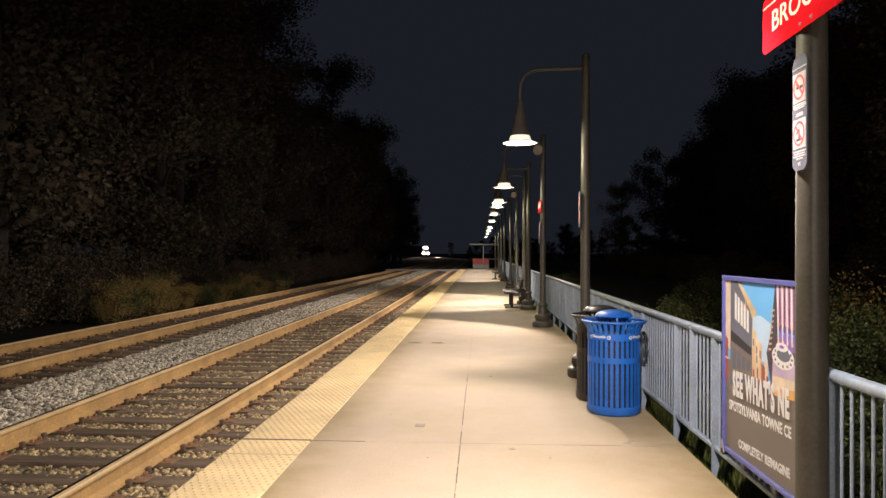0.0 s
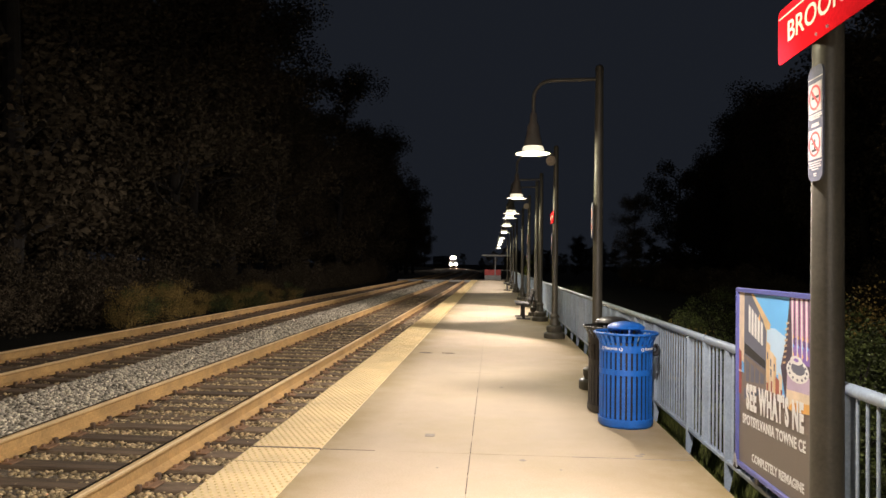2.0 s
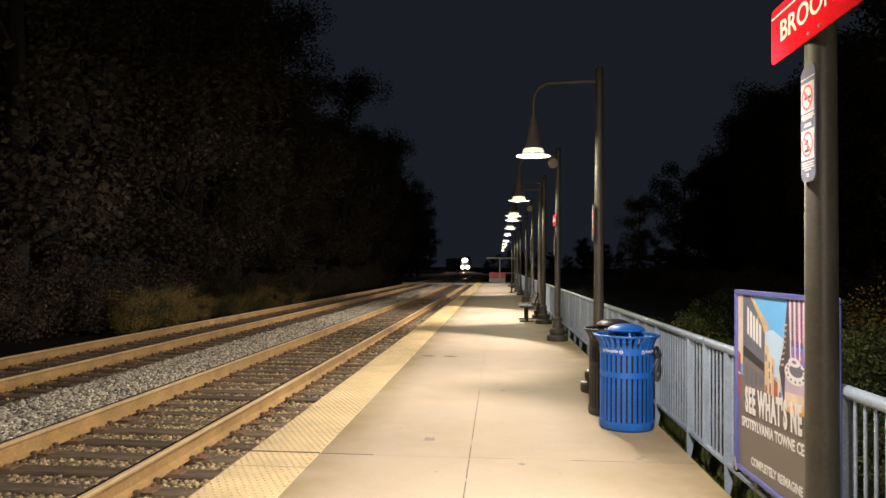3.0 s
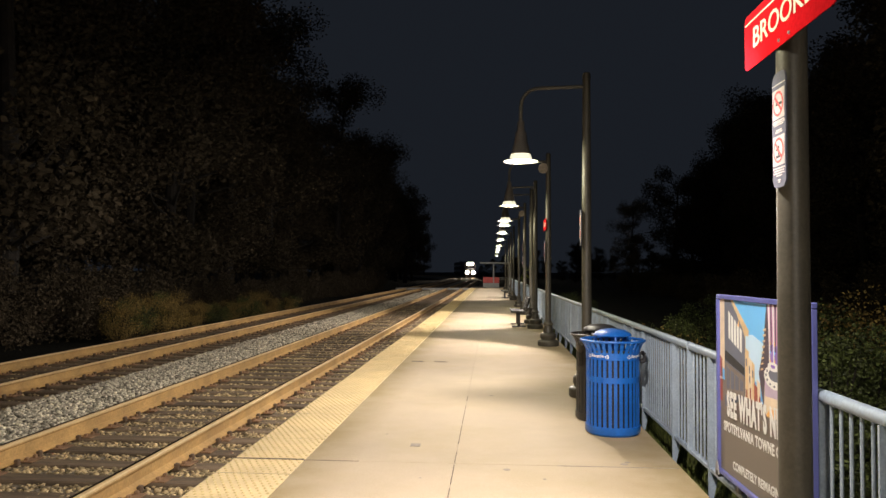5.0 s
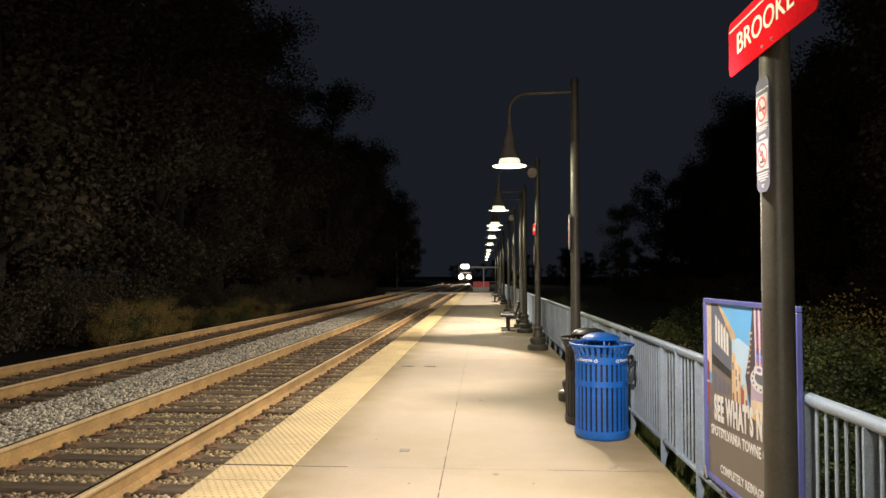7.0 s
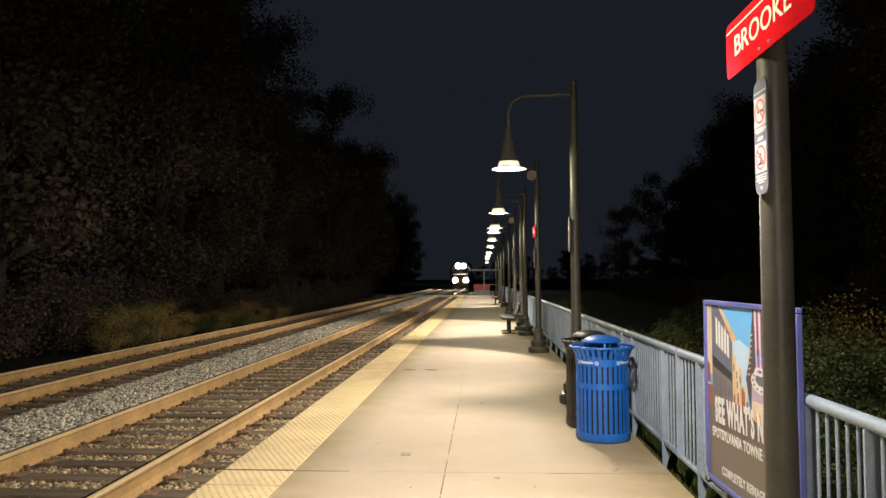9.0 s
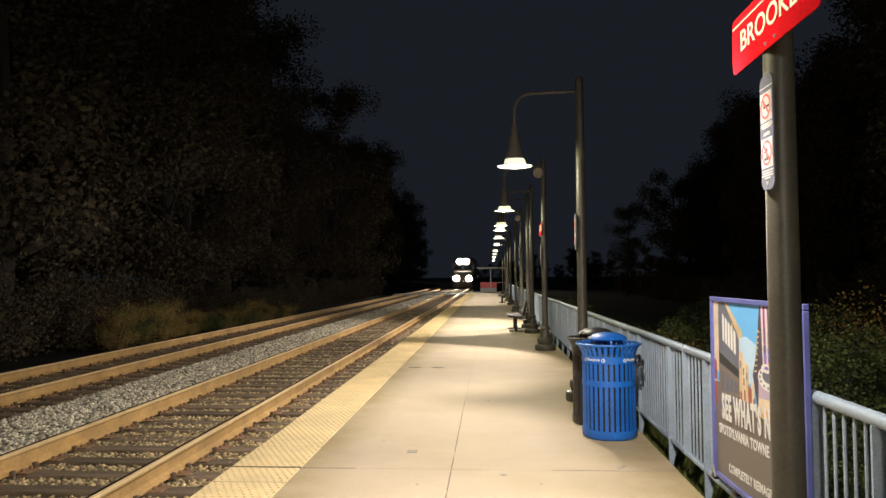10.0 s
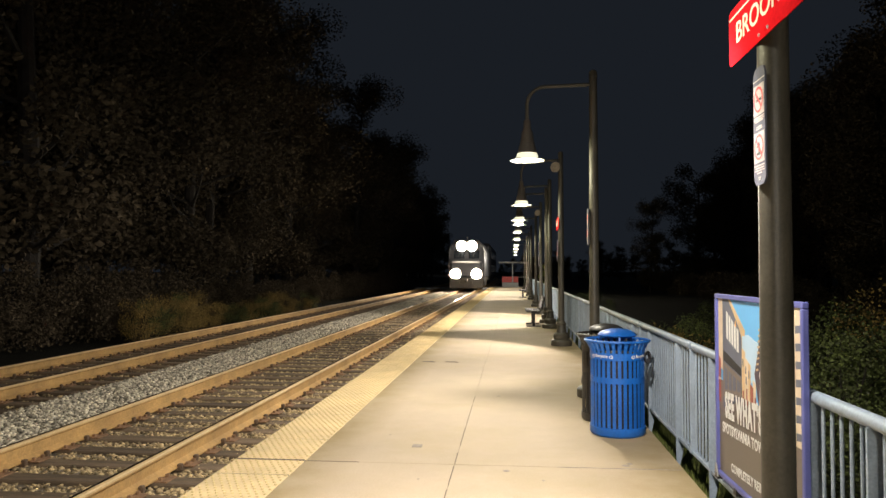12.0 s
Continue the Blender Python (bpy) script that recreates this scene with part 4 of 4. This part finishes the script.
def bench(y):
    s = thing("bench", pose(0.0, y, 0), "dark coated metal bench with pedestal legs, facing the tracks", "bench", "benches along the platform")
    L = 1.55
    for k in range(5):
        x = 0.76 + 0.085 * k
        part("seat_slat", Geo().box((x, 0, 0.425 - 0.006 * k), (x + 0.076, L, 0.485 - 0.006 * k), 0.012), M_BENCH, s)
    for k in range(4):
        m = pose(1.205 + 0.026 * k, 0, 0.52 + 0.088 * k, 0, 16, 0)
        part("back_slat", Geo().box((-0.026, 0, 0), (0.026, L, 0.082), 0.012, 0, m), M_BENCH, s)
    for yy in (0.12, L - 0.17):
        part("leg", Geo().box((0.955, yy, 0.02), (1.035, yy + 0.05, 0.43), 0.006), M_BENCH, s)
        part("foot_plate", Geo().box((0.79, yy - 0.06, 0.0), (1.20, yy + 0.11, 0.022), 0.006), M_BENCH, s)
        part("seat_bracket", Geo().tube([(0.80, yy + 0.025, 0.43), (1.17, yy + 0.025, 0.41), (1.225, yy + 0.025, 0.50), (1.33, yy + 0.025, 0.86)], 0.018, 6), M_BENCH, s)
    return s


def shelter():
    s = thing("platform_shelter", pose(0, 77, 0), "small grey shelter with a flat roof at the platform's far end", "shelter")
    part("roof", Geo().box((-1.1, -1.6, 2.46), (2.1, 2.2, 2.62), 0.03), M_SHELTER, s)
    for x in (0.35, 2.0):
        for y in (-1.3, 1.9):
            part("post", Geo().box((x - 0.06, y - 0.06, -0.3), (x + 0.06, y + 0.06, 2.46), 0.01), M_SHELTER, s)
    part("panel", Geo().box((-0.75, -1.2, 0.45), (0.95, -1.14, 1.05), 0.008), M_REDPANEL, s, "red sheet panel")
    part("kick_panel", Geo().box((-0.75, -1.19, -0.1), (0.95, -1.15, 0.44), 0.008), M_SHELTER, s)
    part("floor_slab", Geo().box((-2.0, -4.0, -0.35), (2.2, 3.0, -0.03), 0.01), M_CONC_EDGE, s)
    part("side_rail", Geo().tube([(0.95, -1.2, 1.0), (2.0, -1.2, 1.0)], 0.03, 8), M_SHELTER, s)


def crossing():
    """Pale timber boards laid level with the rails, for staff to cross."""
    s = thing("track_crossing", pose(0, 69.0, 0), "pale board crossing laid level with the rails", "crossing")
    c0, c1 = TRACKS
    for x0, x1 in ((c0 + 0.82, -2.02), (c0 - 0.66, c0 + 0.66), (c1 + 0.82, c0 - 0.82), (c1 - 0.66, c1 + 0.66), (c1 - 1.7, c1 - 0.82)):
        for k in range(4):
            part("board", Geo().box((x0, 0.6 * k, RAIL_TOP - 0.16), (x1, 0.6 * k + 0.58, RAIL_TOP - 0.004), 0.01), M_SHELTER, s)


# ---- plants ----
def leaf_geo(centres, rnd, leaf, spread):
    """Small bent leaves scattered in uneven clumps."""
    g = Geo()
    for (cx, cy, cz, r, n) in centres:
        for _ in range(n):
            d = Vector((rnd.gauss(0, 1), rnd.gauss(0, 1), rnd.gauss(0, 0.8)))
            d = d.normalized() * r * (rnd.random() ** 0.4) * spread
            p = Vector((cx, cy, cz)) + d
            a = Vector((rnd.uniform(-1, 1), rnd.uniform(-1, 1), rnd.uniform(-0.6, 0.6))).normalized()
            b = a.orthogonal().normalized()
            b.rotate(Matrix.Rotation(rnd.uniform(0, 6.28), 3, a))
            l, w = leaf * rnd.uniform(0.6, 1.3), leaf * rnd.uniform(0.25, 0.5)
            c = a.cross(b) * w * 0.4
            g.add([p, p + a * l * 0.5 + b * w + c, p + a * l, p + a * l * 0.5 - b * w + c], [(0, 1, 2), (0, 2, 3)])
    return g


def leaf_mesh(name, g, material):
    me = bpy.data.meshes.new(name)
    me.from_pydata(g.v, [], g.f)
    me.materials.append(material)
    me.update()
    return me


def tree_kind(seed, height, material):
    rnd = random.Random(seed)
    g = Geo()
    lean = rnd.uniform(-0.6, 0.6)
    g.tube([(0, 0, -0.4), (0.05, 0, height * 0.25), (lean * 0.5, 0.1, height * 0.55), (lean, 0.2, height * 0.9)], [0.28, 0.22, 0.15, 0.04], 9)
    cl = []
    for k in range(34):
        z = height * rnd.uniform(0.12, 0.97)
        a = rnd.uniform(0, 6.28)
        reach = (1.1 - abs(z / height - 0.5)) * rnd.uniform(1.2, 3.4)
        e = Vector((lean * z / height + reach * math.cos(a), reach * math.sin(a), z + reach * 0.45))
        g.tube([(lean * z / height * 0.8, 0, z - 0.3), (e.x * 0.55, e.y * 0.55, z + 0.2), e], [0.07, 0.045, 0.015], 5)
        cl.append((e.x, e.y, e.z, rnd.uniform(0.7, 1.5), rnd.randint(260, 460)))
        cl.append((e.x * 0.6, e.y * 0.6, e.z - 0.2, rnd.uniform(0.5, 1.0), rnd.randint(140, 260)))
    return g.mesh("trunk", [M_BARK], True), leaf_mesh("crown", leaf_geo(cl, rnd, 0.17, 1.0), material)


def shrub_kind(seed, h, r, material, leaf=0.038):
    rnd = random.Random(seed)
    g, cl = Geo(), []
    for k in range(15):
        a, q = rnd.uniform(0, 6.28), r * rnd.uniform(0.1, 1.0)
        z = h * rnd.uniform(0.25, 1.0) * (1 - 0.35 * q / r)
        g.tube([(0.1 * math.cos(a), 0.1 * math.sin(a), -0.1), (q * 0.5 * math.cos(a), q * 0.5 * math.sin(a), z * 0.6), (q * math.cos(a), q * math.sin(a), z)], [0.018, 0.012, 0.005], 4)
        cl.append((q * math.cos(a), q * math.sin(a), z, r * rnd.uniform(0.18, 0.42), rnd.randint(190, 330)))
        cl.append((q * 0.8 * math.cos(a), q * 0.8 * math.sin(a), z * 0.5, r * rnd.uniform(0.22, 0.4), rnd.randint(80, 140)))
    return g.mesh("stem", [M_BARK]), leaf_mesh("foliage", leaf_geo(cl, rnd, leaf, 1.0), material)


def plants():
    rnd = random.Random(11)
    kinds = [tree_kind(1, 13, M_LEAF_DARK), tree_kind(2, 16, M_LEAF_DARK), tree_kind(3, 11, M_LEAF_DARK)]

    def tree(x, y, k, rz, sc=1.0, label="tall leafy tree in the dark beside the line"):
        t = thing("tree", Matrix.LocRotScale((x, y, -0.6), Euler((0, 0, rz)), (sc, sc, sc)), label, "tree", "trees beside the line")
        part("trunk", kinds[k][0], M_BARK, t)
        part("crown", kinds[k][1], M_LEAF, t)

    y = 4.0
    i = 0
    while y < 120:
        tree(-15.5 - rnd.uniform(0, 3.5), y, (0, 1, 2)[i % 3], rnd.uniform(0, 6.28), rnd.uniform(1.25, 1.6))
        if i % 2:
            tree(-21 - rnd.uniform(0, 4), y + 2, (1, 0, 2)[i % 3], rnd.uniform(0, 6.28), rnd.uniform(1.5, 1.9))
        y += rnd.uniform(4.5, 6.5) * (1 + y / 90)
        i += 1
    y = 6.0
    while y < 100:
        tree(-26 - rnd.uniform(0, 6), y, i % 3, rnd.uniform(0, 6.28), rnd.uniform(1.7, 2.2))
        y += rnd.uniform(3.5, 5.5) * (1 + y / 90)
        i += 1
    y = 9.0
    while y < 110:
        tree(8.5 + rnd.uniform(0, 3) + y * 0.30, y, (2, 1, 0)[i % 3], rnd.uniform(0, 6.28), rnd.uniform(0.95, 1.25))
        y += rnd.uniform(5, 7.5) * (1 + y / 70)
        i += 1
    y = 8.0
    while y < 130:
        tree(19 + y * 0.12 + rnd.uniform(0, 5), y, i % 3, rnd.uniform(0, 6.28), rnd.uniform(1.15, 1.6))
        y += rnd.uniform(2.6, 4.2)
        i += 1
    for k in range(90):
        yy = rnd.uniform(60, 330)
        off = rnd.uniform(11, 45) * rnd.choice((-1, 1))
        q, _ = on_line(-5.4, yy)
        if q.x + off < 6 and yy < 100 and off > 0:
            continue
        tree(q.x + off, q.y, i % 3, rnd.uniform(0, 6.28), rnd.uniform(1.2, 1.8) * (1.0 if off < 0 else 0.3 if q.x + off < 0.25 * q.y else 0.8))
        i += 1
    for k in range(16):
        tree(-170 + 9 * k + rnd.uniform(-3, 3), 400 + rnd.uniform(-8, 30) - 3.0 * k, i % 3, rnd.uniform(0, 6.28), rnd.uniform(1.2, 1.8))
        i += 1
    dark = shrub_kind(31, 2.6, 2.0, M_LEAF_DARK, 0.10)
    y = 5.0
    while y < 95:
        t = thing("shrub", Matrix.LocRotScale((-14.2 - rnd.uniform(0, 1.2), y, -0.8), Euler((0, 0, rnd.uniform(0, 6.28))), (1, 1, rnd.uniform(0.8, 1.3))), "dark dense undergrowth at the foot of the trees", "shrub", "undergrowth along the woods")
        part("stem", dark[0], M_BARK, t)
        part("foliage", dark[1], M_LEAF_DARK, t)
        y += rnd.uniform(1.8, 2.6) * (1 + y / 120)
    y = 7.0
    while y < 90:
        t = thing("shrub", Matrix.LocRotScale((9.5 + y * 0.08 + rnd.uniform(0, 2.0), y, -0.4), Euler((0, 0, rnd.uniform(0, 6.28))), (1, 1, rnd.uniform(0.7, 1.1))), "dark dense undergrowth at the foot of the trees", "shrub", "undergrowth along the woods")
        part("stem", dark[0], M_BARK, t)
        part("foliage", dark[1], M_LEAF_DARK, t)
        y += rnd.uniform(1.9, 2.8) * (1 + y / 120)
    sk = [shrub_kind(21, 1.3, 0.95, M_LEAF), shrub_kind(22, 1.5, 1.0, M_LEAF_AUT), shrub_kind(23, 1.2, 0.9, M_LEAF), shrub_kind(24, 2.6, 0.42, M_LEAF_LIT)]

    def shrub(x, y, k, sc=1.0, z=-0.4, label="low tangled shrub with small dull green leaves"):
        t = thing("shrub", Matrix.LocRotScale((x, y, z), Euler((0, 0, rnd.uniform(0, 6.28))), (sc, sc, sc)), label, "shrub", "shrubs beside the line")
        part("stem", sk[k][0], M_BARK, t)
        part("foliage", sk[k][1], M_LEAF, t)

    for x, y, k, sc in SHRUBS_RIGHT:
        shrub(x, y, k, sc)
    shrub(2.42, 49.2, 3, 1.0, -0.3, "bright yellow-green shrub lit by a platform lamp")
    for k in range(20):
        yy = 23.5 + k * 0.85 + rnd.uniform(-0.8, 0.8)
        shrub(-11.0 - rnd.uniform(0, 1.8), yy, (1, 0, 1)[k % 3], rnd.uniform(0.6, 1.15), -0.72, "low scrub with autumn leaves on the bank beside the track")


SHRUBS_RIGHT = [(3.0, 5.6, 2, 0.95), (3.5, 6.3, 0, 1.1), (4.0, 6.7, 2, 1.1), (3.8, 7.7, 0, 1.05), (4.6, 8.2, 2, 1.2), (4.9, 9.4, 0, 1.2), (3.1, 4.4, 2, 0.85), (5.6, 8.8, 1, 1.3),
                (2.95, 11.2, 1, 0.8), (3.4, 11.6, 0, 0.95), (3.9, 12.2, 2, 1.0), (3.0, 12.6, 2, 0.85), (2.9, 26.5, 0, 0.9), (3.3, 27.5, 2, 1.0), (6.5, 20.0, 0, 1.1)]


def grass():
    rng = random.Random(8)
    g = Geo()
    for _ in range(42000):
        y = rng.uniform(0.5, 30) if rng.random() < 0.35 else rng.uniform(0.5, 9)
        x = rng.uniform(1.84, 2.4) if rng.random() < 0.5 else rng.uniform(1.84, 4.5)
        h, a, w = rng.uniform(0.05, 0.16), rng.uniform(0, 6.28), 0.006
        b = rng.uniform(0.01, 0.06)
        ca, sa = math.cos(a), math.sin(a)
        z = -0.25
        g.add([(x - w * sa, y + w * ca, z), (x + w * sa, y - w * ca, z), (x + b * ca, y + b * sa, z + h)], [(0, 1, 2)])
    tagged(new("grass", leaf_mesh("grass", g, M_GRASS)), "rough green grass beside the platform and fence", "grass", kind="stuff")


# ---- the train ----
def locomotive():
    """Faces -y at its origin: the nose at y 0, rails' top at z 0."""
    s = thing("locomotive", pose(TRACKS[0], 100, RAIL_TOP), "dark passenger locomotive with headlights lit, coming along the track", "locomotive")
    prof = [(-1.50, 1.15), (-1.52, 3.3), (-1.40, 3.75), (-0.95, 4.25), (0.95, 4.25), (1.40, 3.75), (1.52, 3.3), (1.50, 1.15)]
    g = Geo()
    n = len(prof)
    stations = [(0.85, 0.98, 1.0), (1.4, 1.0, 1.0), (17.4, 1.0, 1.0), (17.6, 0.96, 1.0)]
    vs = []
    for yy, kx, kz in stations:
        for x, z in prof:
            off = 0.55 * max(0, (z - 2.5) / 1.75) if yy < 1 else 0
            vs.append((x * kx, yy + off, z))
    fs = [tuple(range(n)), tuple(3 * n + k for k in range(n))[::-1]]
    for j in range(3):
        fs += [(j * n + k, j * n + (k + 1) % n, (j + 1) * n + (k + 1) % n, (j + 1) * n + k) for k in range(n)]
    g.add(vs, fs)
    part("body", g, M_LOCO, s)
    part("nose", Geo().box((-1.35, 0.15, 1.1), (1.35, 0.95, 2.45), 0.18), M_LOCO, s, "blunt dark nose")
    for sx in (-1, 1):
        ws = part("windshield", Geo().box((-0.45, -0.02, -0.36), (0.45, 0.02, 0.36), 0.015, 0, pose(sx * 0.62, 1.03, 3.0, -17.5)), M_GLASS, s, "dark windscreen pane")
        part("wiper", Geo().box((-0.012, -0.04, -0.30), (0.012, -0.02, 0.25), 0, 0, pose(sx * 0.62, 1.03, 3.0, -17.5, 20)), M_LOCO_DARK, ws)
        part("side_window", Geo().box((sx * 1.53 - 0.01, 1.9, 2.6), (sx * 1.53 + 0.01, 2.9, 3.25), 0.004), M_GLASS, s, "cab side window")
        part("handrail", Geo().tube([(sx * 1.42, 0.12, 1.2), (sx * 1.42, 0.10, 2.3)], 0.02, 6), M_STEEL, s)
        # ditch lights drawn far over true size: the disc stands for the glare
        dl = part("ditch_light", Geo().lathe([(0.42, -0.02), (0.44, 0.0), (0.42, 0.22)], 20, m=pose(sx * 0.86, 0.16, 1.38, -90)), M_LOCO_DARK, s, "ditch light housing")
        part("ditch_lens", Geo().lathe([(0.41, -0.030), (0.25, -0.06), (0.02, -0.075)], 20, m=pose(sx * 0.86, 0.16, 1.38, -90)), M_DITCH, dl, "glowing ditch light lens, oversized to stand for its glare")
        part("coupler_hose", Geo().tube([(sx * 0.5, 0.1, 0.95), (sx * 0.52, -0.05, 0.6), (sx * 0.4, 0.0, 0.45)], 0.025, 6), M_LOCO_DARK, s)
    hl = part("headlight", Geo().box((-0.90, 1.04, 3.28), (0.90, 1.6, 4.16), 0.06), M_LOCO_DARK, s, "headlight housing above the windscreen")
    # lens radius enlarged well past a real headlight, to include its glare
    for sx in (-0.43, 0.43):
        part("headlight_lens", Geo().lathe([(0.41, -0.010), (0.25, -0.045), (0.02, -0.06)], 20, m=pose(sx, 1.02, 3.72, -90)), M_HEAD, hl, "glowing headlight lens, oversized to stand for its glare")
    for k in range(2):
        part("number_board", Geo().box((-0.35 + k * 1.5 - 0.75, 1.16, 4.0), (0.35 + k * 1.5 - 0.75, 1.25, 4.18), 0.01), M_LOCO_DARK, s, "dark blank number board")
    part("frame", Geo().box((-1.45, 0.35, 0.75), (1.45, 17.5, 1.15), 0.04), M_LOCO_DARK, s)
    part("pilot", Geo().box((-1.40, 0.10, 0.18), (1.40, 0.40, 1.05), 0.05), M_LOCO_DARK, s, "dark pilot plate")
    part("coupler", Geo().box((-0.14, -0.45, 0.75), (0.14, 0.2, 1.0), 0.04), M_LOCO_DARK, s)
    part("fuel_tank", Geo().box((-1.3, 6.2, 0.25), (1.3, 11.2, 0.8), 0.1), M_LOCO_DARK, s)
    part("roof_fan", Geo().lathe([(0.6, 4.25), (0.6, 4.36), (0.5, 4.38)], 20, (0, 12, 0)), M_LOCO_DARK, s)
    part("horn", Geo().tube([(0, 2.2, 4.25), (0, 2.2, 4.42), (0, 1.8, 4.45)], [0.03, 0.03, 0.09], 8), M_STEEL, s)
    for by in (3.3, 14.2):
        bogie = part("bogie_frame", Geo().box((-1.15, by - 1.9, 0.40), (1.15, by + 1.9, 0.78), 0.06), M_LOCO_DARK, s)
        for dy in (-1.35, 1.35):
            for sx in (-0.7525, 0.7525):
                part("wheel", Geo().lathe([(0.50, -0.06), (0.50, 0.06), (0.42, 0.065), (0.40, 0.03), (0.1, 0.05)], 24, m=pose(sx, by + dy, 0.505, 0, 90)), M_STEEL, s)
    return s


def coach():
    s = thing("passenger_coach", pose(TRACKS[0], 130, RAIL_TOP), "dark double-deck passenger coach coupled behind the locomotive", "railway coach")
    part("body", Geo().box((-1.5, 0.0, 0.9), (1.5, 25.4, 4.5), 0.22), M_LOCO, s)
    part("roof", Geo().box((-1.3, 0.2, 4.48), (1.3, 25.2, 4.6), 0.05), M_LOCO_DARK, s)
    for sx in (-1, 1):
        for k in range(9):
            for z in (1.5, 3.0):
                part("window", Geo().box((sx * 1.505 - 0.008, 2.0 + 2.5 * k, z), (sx * 1.505 + 0.008, 3.7 + 2.5 * k, z + 0.75), 0.003), M_GLASS, s)
    part("underframe", Geo().box((-1.2, 0.3, 0.55), (1.2, 25.1, 0.92), 0.04), M_LOCO_DARK, s)
    for by in (3.2, 22.2):
        part("bogie_frame", Geo().box((-1.1, by - 1.7, 0.4), (1.1, by + 1.7, 0.72), 0.05), M_LOCO_DARK, s)
        for dy in (-1.2, 1.2):
            for sx in (-0.7525, 0.7525):
                part("wheel", Geo().lathe([(0.45, -0.06), (0.45, 0.06), (0.1, 0.05)], 22, m=pose(sx, by + dy, 0.455, 0, 90)), M_STEEL, s)
    return s


TRAIN_S0, TRAIN_V = 299.0, 20.0


def train_rows(offset, wheelbase):
    rows = []
    for k in range(25):
        t = 0.5 * k
        s0 = TRAIN_S0 - TRAIN_V * t + offset
        a, _ = on_line(TRACKS[0], s0 + 3.0)
        b, _ = on_line(TRACKS[0], s0 + 3.0 + wheelbase)
        d = b - a
        yaw = math.degrees(math.atan2(-d.x, d.y))
        o = a - d.normalized() * 3.0
        rows.append((t, pose(o.x, o.y, RAIL_TOP, 0, 0, yaw)))
    return rows


ground()
bed()
rails()
lamp_posts()
station_sign(2.012, 1.373, 2.665)
plaque(2.043, 1.368, 2.198)
station_sign(15.21, z=2.658)
plaque(15.21, z=2.075)
plaque(8.67, z=2.2)
plaque(26.87, z=2.55)
plaque(26.87, z=2.03)
loudspeaker(15.21, 3.895)
loudspeaker(26.87, 3.83)
litter_can(1.428, 6.54, M_BLUE, True, "blue slatted steel recycling can with a domed lid")
litter_can(1.405, 7.22, M_BLACK, False, "black slatted steel litter can with a domed lid")
poster()
bench(20.5)
bench(44.0)
shelter()
crossing()
plants()
grass()
loco = locomotive()
car = coach()
fence()
platform()
ties()
stones()


def motions():
    walk(loco, train_rows(0.0, 11.0))
    walk(car, train_rows(18.4, 19.0))


motions()
